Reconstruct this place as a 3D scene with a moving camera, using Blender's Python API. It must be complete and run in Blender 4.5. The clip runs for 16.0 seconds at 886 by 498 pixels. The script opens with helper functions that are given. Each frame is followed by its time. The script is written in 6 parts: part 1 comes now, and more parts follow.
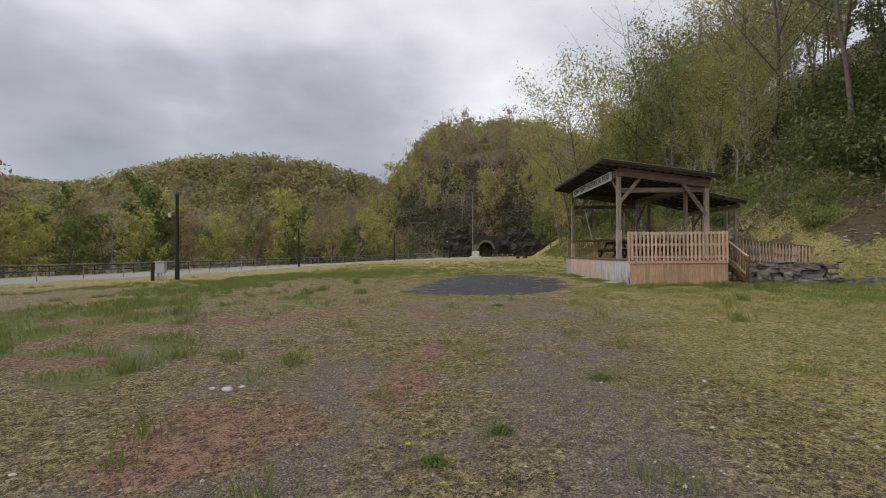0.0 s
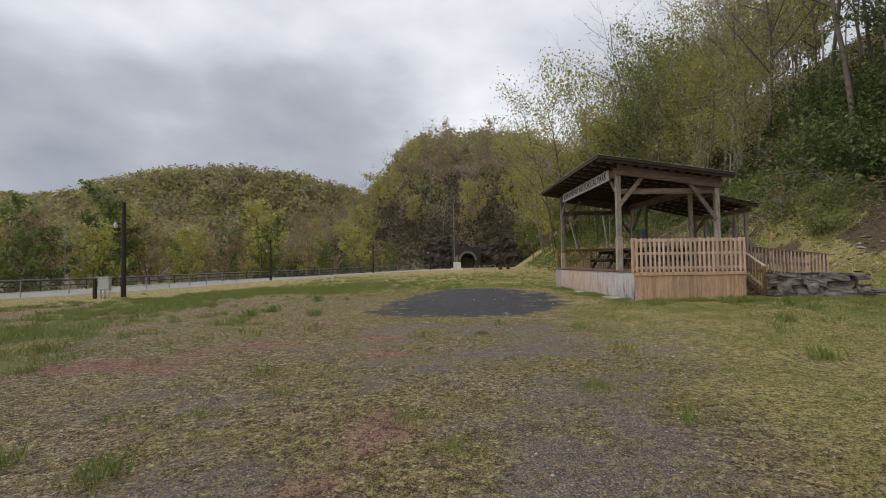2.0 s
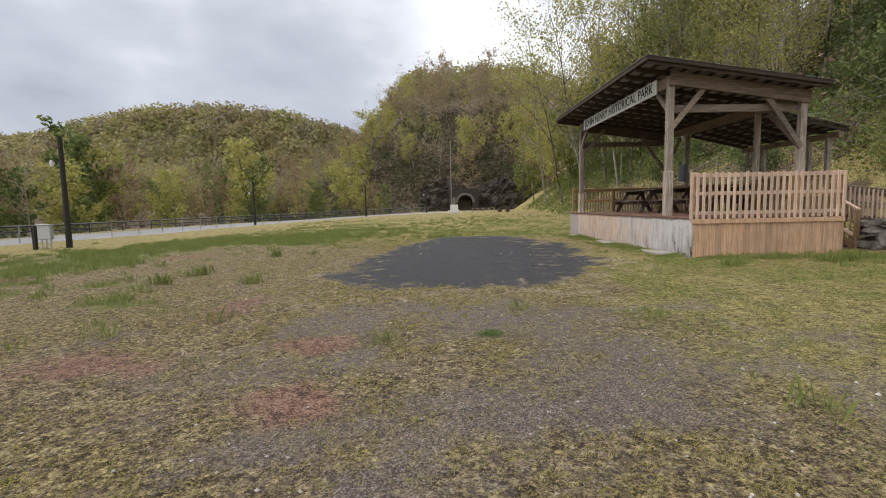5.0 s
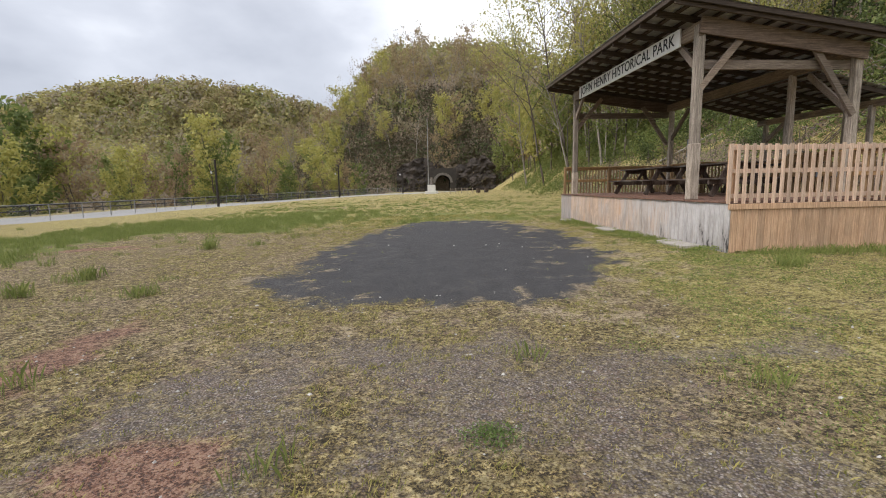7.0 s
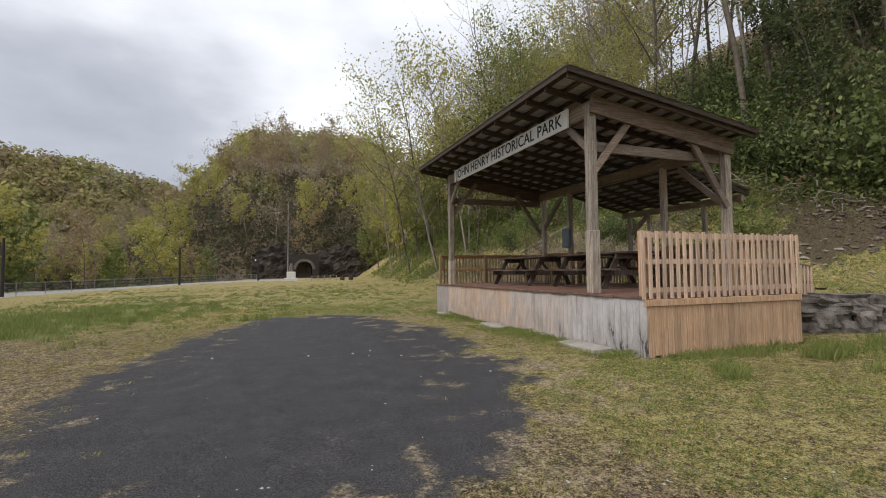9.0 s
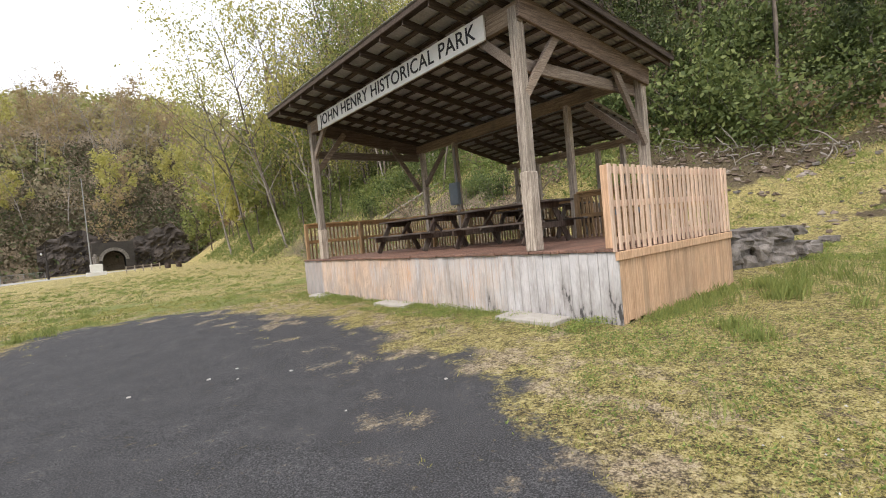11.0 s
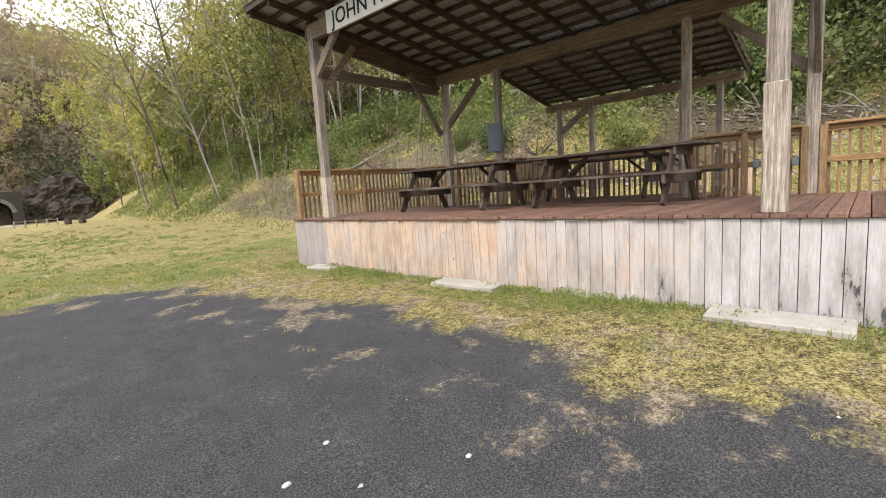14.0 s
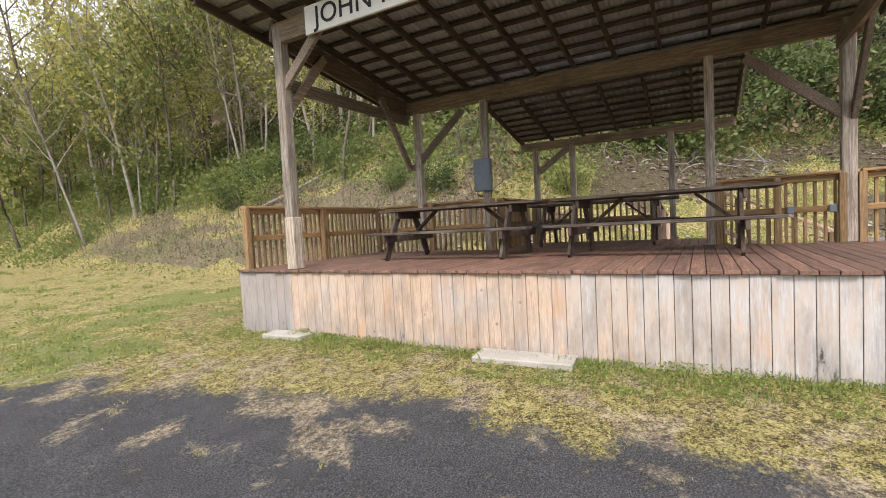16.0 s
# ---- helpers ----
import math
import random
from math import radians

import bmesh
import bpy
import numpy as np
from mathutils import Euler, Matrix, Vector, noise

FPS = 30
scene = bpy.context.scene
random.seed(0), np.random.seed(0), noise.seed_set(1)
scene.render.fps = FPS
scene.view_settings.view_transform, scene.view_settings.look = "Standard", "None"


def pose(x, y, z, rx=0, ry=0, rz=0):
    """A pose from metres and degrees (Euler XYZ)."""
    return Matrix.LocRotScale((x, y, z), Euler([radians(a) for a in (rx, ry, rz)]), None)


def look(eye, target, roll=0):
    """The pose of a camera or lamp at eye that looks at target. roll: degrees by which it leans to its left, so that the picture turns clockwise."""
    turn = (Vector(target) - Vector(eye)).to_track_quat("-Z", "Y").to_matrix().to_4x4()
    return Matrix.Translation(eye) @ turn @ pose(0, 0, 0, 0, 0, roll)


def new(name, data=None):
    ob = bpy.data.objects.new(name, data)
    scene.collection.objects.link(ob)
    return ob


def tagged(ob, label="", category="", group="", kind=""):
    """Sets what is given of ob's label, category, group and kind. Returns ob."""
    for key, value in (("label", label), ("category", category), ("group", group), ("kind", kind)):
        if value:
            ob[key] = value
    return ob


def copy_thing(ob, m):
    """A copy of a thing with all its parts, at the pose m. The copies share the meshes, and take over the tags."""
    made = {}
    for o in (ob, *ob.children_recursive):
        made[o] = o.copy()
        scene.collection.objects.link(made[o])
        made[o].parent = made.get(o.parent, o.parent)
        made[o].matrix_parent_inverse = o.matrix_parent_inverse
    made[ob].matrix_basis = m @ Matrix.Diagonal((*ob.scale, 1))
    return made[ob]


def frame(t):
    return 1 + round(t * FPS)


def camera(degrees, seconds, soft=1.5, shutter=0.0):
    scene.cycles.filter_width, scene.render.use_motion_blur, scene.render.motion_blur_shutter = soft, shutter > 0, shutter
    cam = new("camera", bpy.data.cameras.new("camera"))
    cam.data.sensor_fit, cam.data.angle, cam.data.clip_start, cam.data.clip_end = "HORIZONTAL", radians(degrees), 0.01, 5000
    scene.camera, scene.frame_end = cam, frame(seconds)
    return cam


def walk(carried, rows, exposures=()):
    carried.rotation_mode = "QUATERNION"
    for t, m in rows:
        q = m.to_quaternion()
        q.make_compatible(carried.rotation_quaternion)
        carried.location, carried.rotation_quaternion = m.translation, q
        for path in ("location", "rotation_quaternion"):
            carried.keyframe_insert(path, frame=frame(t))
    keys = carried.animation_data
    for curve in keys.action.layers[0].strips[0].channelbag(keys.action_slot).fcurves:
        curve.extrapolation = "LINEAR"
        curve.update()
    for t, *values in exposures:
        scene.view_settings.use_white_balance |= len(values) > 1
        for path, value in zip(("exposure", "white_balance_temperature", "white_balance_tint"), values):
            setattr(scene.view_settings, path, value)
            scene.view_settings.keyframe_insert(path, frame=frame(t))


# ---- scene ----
cam = camera(87.3, 16.0, soft=1.0)
METRES, EYE, TILT, LEAN, TURN = 21.4, 1.38, -1.1, 0.0, 1.3
ROWS = [
    (0.0, 0.0, 0.0, 0.0, 0.01, 1.56, 0.33),
    (0.5, 0.0012, 0.0312, 0.0034, -0.47, 2.63, 0.24),
    (1.0, 0.0045, 0.065, 0.0038, -1.6, 3.5, 1.13),
    (1.5, 0.0056, 0.0961, 0.0033, 0.46, 2.36, 0.9),
    (2.0, 0.0138, 0.1294, 0.0033, -2.19, 2.94, 0.85),
    (2.5, 0.0165, 0.1598, 0.0045, -3.2, 2.33, 0.65),
    (3.0, 0.0215, 0.1933, 0.0062, -3.73, 1.42, 0.46),
    (3.5, 0.0252, 0.2233, 0.0088, -3.06, 0.82, 1.87),
    (4.0, 0.0275, 0.2569, 0.0094, -1.91, -1.13, 1.65),
    (6.5, 0.0385, 0.4103, 0.0107, -4.34, -6.19, 0.51),
    (7.0, 0.0422, 0.4423, 0.0125, -5.24, -6.63, 1.16),
    (7.5, 0.0429, 0.4735, 0.0129, -4.55, -5.69, 0.51),
    (8.0, 0.049, 0.5051, 0.0132, -5.84, -4.34, -0.32),
    (8.5, 0.0526, 0.5335, 0.0143, -11.43, -0.26, -0.35),
    (9.0, 0.0616, 0.5619, 0.0171, -21.77, 3.77, 0.95),
    (9.5, 0.0683, 0.5919, 0.018, -30.07, 4.05, 3.17),
    (10.0, 0.0712, 0.6258, 0.017, -34.59, 1.84, 4.69),
    (12.5, 0.0861, 0.7802, 0.0188, -47.9, -3.9, 4.48),
    (13.0, 0.0863, 0.8126, 0.0196, -49.93, -5.21, 3.3),
    (13.5, 0.0834, 0.8408, 0.0208, -46.59, -6.56, 3.18),
    (14.0, 0.0879, 0.8717, 0.0219, -48.95, -6.58, 4.51),
    (14.5, 0.0903, 0.8997, 0.0226, -50.76, -6.42, 5.84),
    (15.0, 0.0964, 0.93, 0.0238, -56.14, -5.92, 7.87),
    (15.5, 0.0986, 0.9601, 0.0284, -59.05, -4.57, 6.95),
    (16.0, 0.1014, 0.9899, 0.0309, -62.3, -2.5, 4.05),
]
walk(cam, [(t, pose(0, 0, EYE, TILT, LEAN, TURN) @ pose(METRES * x, METRES * y, METRES * z, 90 + pitch, roll, yaw)) for t, x, y, z, yaw, pitch, roll in ROWS],
     exposures=[(0.0, -0.05), (1.0, -0.16), (2.0, -0.05), (3.5, 0.15), (4.5, 0.3), (6.5, 0.62), (7.5, 0.6), (8.5, 0.38), (9.0, 0.25), (9.5, 0.29), (10.0, 0.66), (10.2, 0.8), (12.3, 1.15), (13.5, 1.27), (16.0, 1.32)])

# ---- world, sun, exposure ----
SUN_EL, SUN_AZ = 48.0, 250.0   # elevation and compass turn of the veiled sun, degrees
world = bpy.data.worlds.new("overcast_sky")
scene.world = world
world.use_nodes = True
wn, wl = world.node_tree.nodes, world.node_tree.links
wn.clear()
w_out = wn.new("ShaderNodeOutputWorld")
w_bg = wn.new("ShaderNodeBackground")
w_sky = wn.new("ShaderNodeTexSky")
w_sky.sky_type, w_sky.sun_disc = "NISHITA", False
w_sky.sun_elevation, w_sky.sun_rotation = radians(SUN_EL), radians(SUN_AZ)
w_tc = wn.new("ShaderNodeTexCoord")
w_map = wn.new("ShaderNodeMapping")
w_map.inputs["Scale"].default_value = (1.0, 1.0, 2.0)
w_map.inputs["Location"].default_value = (0.35, 0.2, 0.1)
wl.new(w_tc.outputs["Generated"], w_map.inputs["Vector"])


def sky_noise(scale, detail, rough):
    t = wn.new("ShaderNodeTexNoise")
    t.inputs["Scale"].default_value, t.inputs["Detail"].default_value, t.inputs["Roughness"].default_value = scale, detail, rough
    wl.new(w_map.outputs["Vector"], t.inputs["Vector"])
    return t.outputs[0]


def sky_math(op, a, b):
    t = wn.new("ShaderNodeMath")
    t.operation = op
    for sock, v in zip(t.inputs, (a, b)):
        if isinstance(v, (int, float)):
            sock.default_value = v
        else:
            wl.new(v, sock)
    return t.outputs[0]


# a grey rain cloud hangs over the low hills to the north-west
w_gap = wn.new("ShaderNodeVectorMath")
w_gap.operation = "DISTANCE"
wl.new(w_map.outputs["Vector"], w_gap.inputs[0])
w_gap.inputs[1].default_value = (-0.45 + 0.35, 0.86 + 0.2, 0.20 * 2.0 + 0.1)
w_bank = wn.new("ShaderNodeMapRange")
w_bank.interpolation_type = "SMOOTHSTEP"
w_bank.inputs["From Min"].default_value, w_bank.inputs["From Max"].default_value = 0.66, 0.12
wl.new(w_gap.outputs["Value"], w_bank.inputs["Value"])
w_fac = sky_math("ADD", sky_math("MULTIPLY", sky_noise(1.5, 3.0, 0.45), 0.50), sky_math("MULTIPLY", sky_noise(5.0, 5.0, 0.5), 0.17))
w_fac = sky_math("ADD", w_fac, 0.205)
w_fac = sky_math("SUBTRACT", w_fac, sky_math("MULTIPLY", w_bank.outputs[0], 0.20))
w_ramp = wn.new("ShaderNodeValToRGB")
w_el = w_ramp.color_ramp.elements
w_el.new(0.5)
for w_stop, (w_at, w_col) in zip(w_el, ((0.28, (1.75, 1.95, 2.5, 1)), (0.45, (5.0, 5.25, 5.9, 1)), (0.59, (9.8, 10.0, 10.5, 1)))):
    w_stop.position, w_stop.color = w_at, w_col
wl.new(w_fac, w_ramp.inputs[0])
w_mix = wn.new("ShaderNodeMix")
w_mix.data_type = "RGBA"
w_mix.inputs[0].default_value = 0.95
wl.new(w_sky.outputs[0], w_mix.inputs[6])
wl.new(w_ramp.outputs[0], w_mix.inputs[7])
wl.new(w_mix.outputs[2], w_bg.inputs[0])
w_bg.inputs[1].default_value = 0.1
wl.new(w_bg.outputs[0], w_out.inputs[0])

sun = new("sun", bpy.data.lights.new("sun", "SUN"))
sun.data.energy, sun.data.angle, sun.data.color = 1.5, radians(16), (1.0, 0.91, 0.84)
a, e = radians(SUN_AZ), radians(SUN_EL)
sun_way = Vector((math.sin(a) * math.cos(e), math.cos(a) * math.cos(e), math.sin(e)))
sun.matrix_world = look(sun_way * 100, (0, 0, 0))


# ---- small maths ----
def lattice(ix, iy, seed):
    h = np.sin(ix * 127.1 + iy * 311.7 + seed * 74.7) * 43758.5453
    return h - np.floor(h)


def vnoise(x, y, seed=0):
    """Smooth value noise, 0 to 1, on arrays."""
    ix, iy = np.floor(x), np.floor(y)
    fx, fy = x - ix, y - iy
    fx, fy = fx * fx * (3 - 2 * fx), fy * fy * (3 - 2 * fy)
    top = lattice(ix, iy, seed) * (1 - fx) + lattice(ix + 1, iy, seed) * fx
    low = lattice(ix, iy + 1, seed) * (1 - fx) + lattice(ix + 1, iy + 1, seed) * fx
    return top * (1 - fy) + low * fy


def fbm(x, y, scale, seed=0, octaves=4):
    total, amp, norm = 0.0, 1.0, 0.0
    for o in range(octaves):
        total = total + amp * vnoise(x * scale * 2 ** o + 17.3 * o, y * scale * 2 ** o - 9.1 * o, seed + o)
        norm, amp = norm + amp, amp * 0.5
    return total / norm


def sstep(a, b, v):
    t = np.clip((v - a) / (b - a), 0, 1)
    return t * t * (3 - 2 * t)


ROAD = [(-58, -30), (-46, 10), (-37, 36), (-31, 52), (-28.5, 70), (-19, 92), (-6, 108), (0, 114), (6, 119)]


def road_gap(x, y):
    """Distance to the road's middle line."""
    best = np.full(np.shape(x), 1e9)
    for (ax, ay), (bx, by) in zip(ROAD, ROAD[1:]):
        dx, dy = bx - ax, by - ay
        t = np.clip(((x - ax) * dx + (y - ay) * dy) / (dx * dx + dy * dy), 0, 1)
        best = np.minimum(best, np.hypot(x - ax - t * dx, y - ay - t * dy))
    return best


def hill_foot(y):
    return np.interp(y, [-60, 8, 19, 24, 29, 40, 74, 112, 124, 140], [24, 19, 17.5, 14.2, 12.6, 14.0, 17, 20, 21, 23])


def height(x, y):
    """Ground height in metres."""
    x, y = np.asarray(x, float), np.asarray(y, float)
    flat = 0.04 * (fbm(x, y, 0.35, 3) - 0.5) * 2 + np.interp(x, [-60, -24, -8, 4, 7, 30], [-1.0, -0.62, -0.1, 0.0, 0.07, 0.25])
    d = x - hill_foot(y) + 2.0 * (fbm(x, y, 0.12, 11) - 0.5)
    bank = np.interp(d, [0, 3, 10, 13, 40, 90, 200, 900], [0, 0.9, 4.6, 6.6, 28, 58, 85, 120])
    steep = np.interp(d, [0, 3, 10, 13, 40, 90, 200, 900], [0, 1.9, 6.4, 8.4, 29, 58, 85, 120])
    bank = bank + (steep - bank) * sstep(25, 30, y)
    bank = bank + sstep(2, 14, d) * 2.2 * (fbm(x, y, 0.16, 21) - 0.5)
    back = np.interp(y - 137, [0, 4, 60, 140, 900], [0, 7, 42, 66, 90]) * sstep(-62, -6, x)
    far = 37 * np.exp(-(((x + 144) / 78) ** 2 + ((y - 292) / 85) ** 2)) + 22 * np.exp(-(((x + 60) / 60) ** 2 + ((y - 300) / 60) ** 2))
    far = far + 20 * np.exp(-(((x + 420) / 190) ** 2 + ((y - 330) / 120) ** 2)) + 34 * sstep(220, 520, np.hypot(x, y)) * sstep(40, -40, x)
    river = -3.0 * sstep(9, 17, -side(x, y)) * (1 - sstep(32, 60, -side(x, y)))
    return flat + np.maximum(np.maximum(bank, back), far * 1.0) + river


def side(x, y):
    """Positive on the park's side of the road, negative towards the river."""
    xr = np.interp(y, [p[1] for p in ROAD], [p[0] for p in ROAD])
    return (x - xr) * 0.85


def ground_at(x, y):
    return float(height(np.array([x]), np.array([y]))[0])


def masks(x, y):
    """How much asphalt, red soil, gravel, tall grass, woodland floor and road each place has."""
    n1, n2, n3 = fbm(x, y, 0.9, 31), fbm(x, y, 2.6, 37), fbm(x, y, 0.25, 41)
    left = np.interp(y, [15, 17, 22, 28, 29], [-0.4, -1.7, -1.2, 0.3, 1.2])
    right = np.interp(y, [15, 16.5, 19, 24, 28, 29], [2.4, 3.9, 4.9, 5.3, 4.3, 2.8])
    edge = np.minimum(np.minimum(x - left, right - x), np.minimum(y - 15.2, 28.8 - y))
    asphalt = sstep(-0.45, 0.45, edge + 1.7 * (n1 - 0.5) + 0.9 * (n2 - 0.5))
    red = np.full(np.shape(x), -1.0)
    for cx, cy, rx, ry in ((-1.9, 3.7, 0.75, 0.65), (-0.5, 5.0, 0.4, 1.4), (-0.3, 6.9, 0.3, 0.8), (-4.5, 9.8, 1.2, 0.5), (-3.9, 10.9, 0.6, 0.5), (-2.9, 11.5, 0.6, 0.45), (-0.7, 10.4, 0.5, 0.4),
                           (-2.6, 14.1, 0.35, 1.4), (-8.1, 22.9, 1.3, 0.45), (-10.5, 18.4, 1.6, 0.7), (-0.9, 11.9, 0.45, 0.3), (-5.8, 6.1, 1.2, 0.4), (-8.4, 10.2, 1.4, 0.5)):
        red = np.maximum(red, 1.0 - np.hypot((x - cx) / rx, (y - cy) / ry) * 0.75)
    red = sstep(0.08, 0.7, red + 1.1 * (n1 - 0.5) + 1.2 * (n2 - 0.5)) * (1 - asphalt)
    tracks = np.exp(-((x - 1.6) / 1.2) ** 2) + 0.8 * np.exp(-((x + 1.0) / 0.9) ** 2) + 0.6 * np.exp(-((x - 4.4) / 0.9) ** 2)
    near = sstep(16.5, 12, y)
    gravel = sstep(0.44, 0.74, n1 * 0.6 + n2 * 0.4 + 0.2 * tracks * near - 0.14 * (1 - near) - 0.05)
    gravel = np.maximum(gravel, 0.95 * sstep(0.42, 0.8, tracks * 0.6 * near + 0.9 * (n1 - 0.35) + 0.4 * np.exp(-((x - 0.5) / 1.1) ** 2) * sstep(7.5, 4.0, y)) * (0.1 + 0.9 * sstep(9.0, 4.5, y)))
    reach = np.interp(y, [0, 5, 8, 11], [1.3, 1.9, 2.9, 5.0])
    gravel = gravel * (1 - asphalt) * (1 - red) * sstep(1.2, -0.6, x - reach + 2 * (n1 - 0.5))
    tall = sstep(0.5, 0.62, n3 * 0.55 + n1 * 0.45 + 0.2 * np.exp(-((x + 10.5 + 0.10 * (y - 14)) / 3.4) ** 2) * sstep(4, 9, y) + 0.2 * np.exp(-((x + 7) / 9) ** 2) * np.exp(-((y - 32) / 4) ** 2) + 0.15 * sstep(26.5, 30, y) * sstep(-12, -4, x) - 0.07)
    tall = tall * np.maximum(sstep(-2.5, -5.0, x), 0.75 * sstep(26.5, 29, y) * sstep(0.42, 0.56, n1)) * (1 - red) * np.maximum(sstep(40, 33, y), 0.6 * sstep(95, 70, y) * sstep(-12, -6, x)) * sstep(6, 9, side(x, y))
    d = x - hill_foot(y) + 2.0 * (fbm(x, y, 0.12, 11) - 0.5)
    wood = np.maximum(sstep(10.5, 13.0, d + 4 * (n3 - 0.5)), sstep(132, 138, y))
    wood = np.maximum(wood, 0.95 * sstep(0.2, 1.0, d + 1.2 * (n1 - 0.5)) * sstep(7.5, 4.5, d + 3 * (n3 - 0.5)) * sstep(26.5, 29, y) * sstep(0.38, 0.5, n1 + 0.1 * sstep(50, 35, y)) * (0.35 + 0.65 * sstep(62, 46, y)))
    wood = np.maximum(wood, sstep(9, 13, -side(x, y)))
    road = sstep(6.2, 5.2, road_gap(x, y) + 0.8 * (n2 - 0.5))
    rubble = 0.5 * fbm(x, y, 0.3, 61) + 0.5 * n1 + 0.16 * np.exp(-((d - 6.0) / 3.4) ** 2) * sstep(28, 25, y) * sstep(18, 22, y) + 0.13 * np.exp(-((d - 8.5) / 2.2) ** 2) * sstep(36, 28, y)
    rubble = sstep(0.53, 0.64, rubble - 0.04 * sstep(22, 26, y)) * sstep(0.5, 3.0, d) * sstep(38, 30, y)
    lush = np.maximum(np.maximum(0.9 * sstep(23, 31, y + 3 * (n1 - 0.5)), sstep(2.0, 4.8, x + 3 * (n1 - 0.5)) * 0.95), 0.85 * np.exp(-((x - 6.0) / 0.8) ** 2) * sstep(16, 18, y))
    lush = lush * (1 - 0.15 * sstep(-0.5, 3.0, d + 3 * (n1 - 0.5))) * np.clip(0.5 + 1.6 * (fbm(x, y, 0.13, 95) + 0.4 * n1 - 0.35), 0.3, 1)
    straw = 0.9 * sstep(0.545, 0.67, 0.5 * n2 + 0.5 * fbm(x, y, 3.2, 91) + 0.125 * np.exp(-((x - right - 0.5) / 0.8) ** 2)) * sstep(1.9, 0.5, np.abs(edge + 0.1) - 0.5 * sstep(2.0, 3.4, x))
    return asphalt, red, gravel, tall, np.clip(wood, 0, 1), road, rubble, straw, lush


# ---- materials ----
def material(name, rough=0.8, metal=0.0):
    m = bpy.data.materials.new(name)
    m.use_nodes = True
    b = m.node_tree.nodes["Principled BSDF"]
    b.inputs["Roughness"].default_value, b.inputs["Metallic"].default_value = rough, metal
    b.inputs["Specular IOR Level"].default_value = 0.3
    return m, m.node_tree.nodes, m.node_tree.links, b


def coords(n, l, kind="Object", scale=(1, 1, 1)):
    tc, mp = n.new("ShaderNodeTexCoord"), n.new("ShaderNodeMapping")
    mp.inputs["Scale"].default_value = scale
    l.new(tc.outputs[kind], mp.inputs["Vector"])
    return mp.outputs["Vector"]


def noise_node(n, l, vec, scale, detail=4.0, rough=0.55):
    t = n.new("ShaderNodeTexNoise")
    t.inputs["Scale"].default_value, t.inputs["Detail"].default_value, t.inputs["Roughness"].default_value = scale, detail, rough
    l.new(vec, t.inputs["Vector"])
    return t.outputs[0]


def ramp_node(n, l, fac, stops):
    r = n.new("ShaderNodeValToRGB")
    el = r.color_ramp.elements
    while len(el) < len(stops):
        el.new(0.5)
    for s, (p, c) in zip(el, stops):
        s.position, s.color = p, (*c, 1) if len(c) == 3 else c
    l.new(fac, r.inputs[0])
    return r.outputs[0]


def mix_node(n, l, fac, a, b, blend="MIX"):
    m = n.new("ShaderNodeMix")
    m.data_type, m.blend_type = "RGBA", blend
    for sock, v in ((m.inputs[0], fac), (m.inputs[6], a), (m.inputs[7], b)):
        if isinstance(v, (int, float)):
            sock.default_value = v
        elif isinstance(v, tuple):
            sock.default_value = (*v, 1)
        else:
            l.new(v, sock)
    return m.outputs[2]


def math_node(n, l, op, a, b=0.0, clamp=False):
    m = n.new("ShaderNodeMath")
    m.operation, m.use_clamp = op, clamp
    for sock, v in ((m.inputs[0], a), (m.inputs[1], b)):
        if isinstance(v, (int, float)):
            sock.default_value = v
        else:
            l.new(v, sock)
    return m.outputs[0]


def bump_node(n, l, b, heights, strength=0.4, distance=0.01):
    bp = n.new("ShaderNodeBump")
    bp.inputs["Strength"].default_value, bp.inputs["Distance"].default_value = strength, distance
    l.new(heights, bp.inputs["Height"])
    l.new(bp.outputs[0], b.inputs["Normal"])


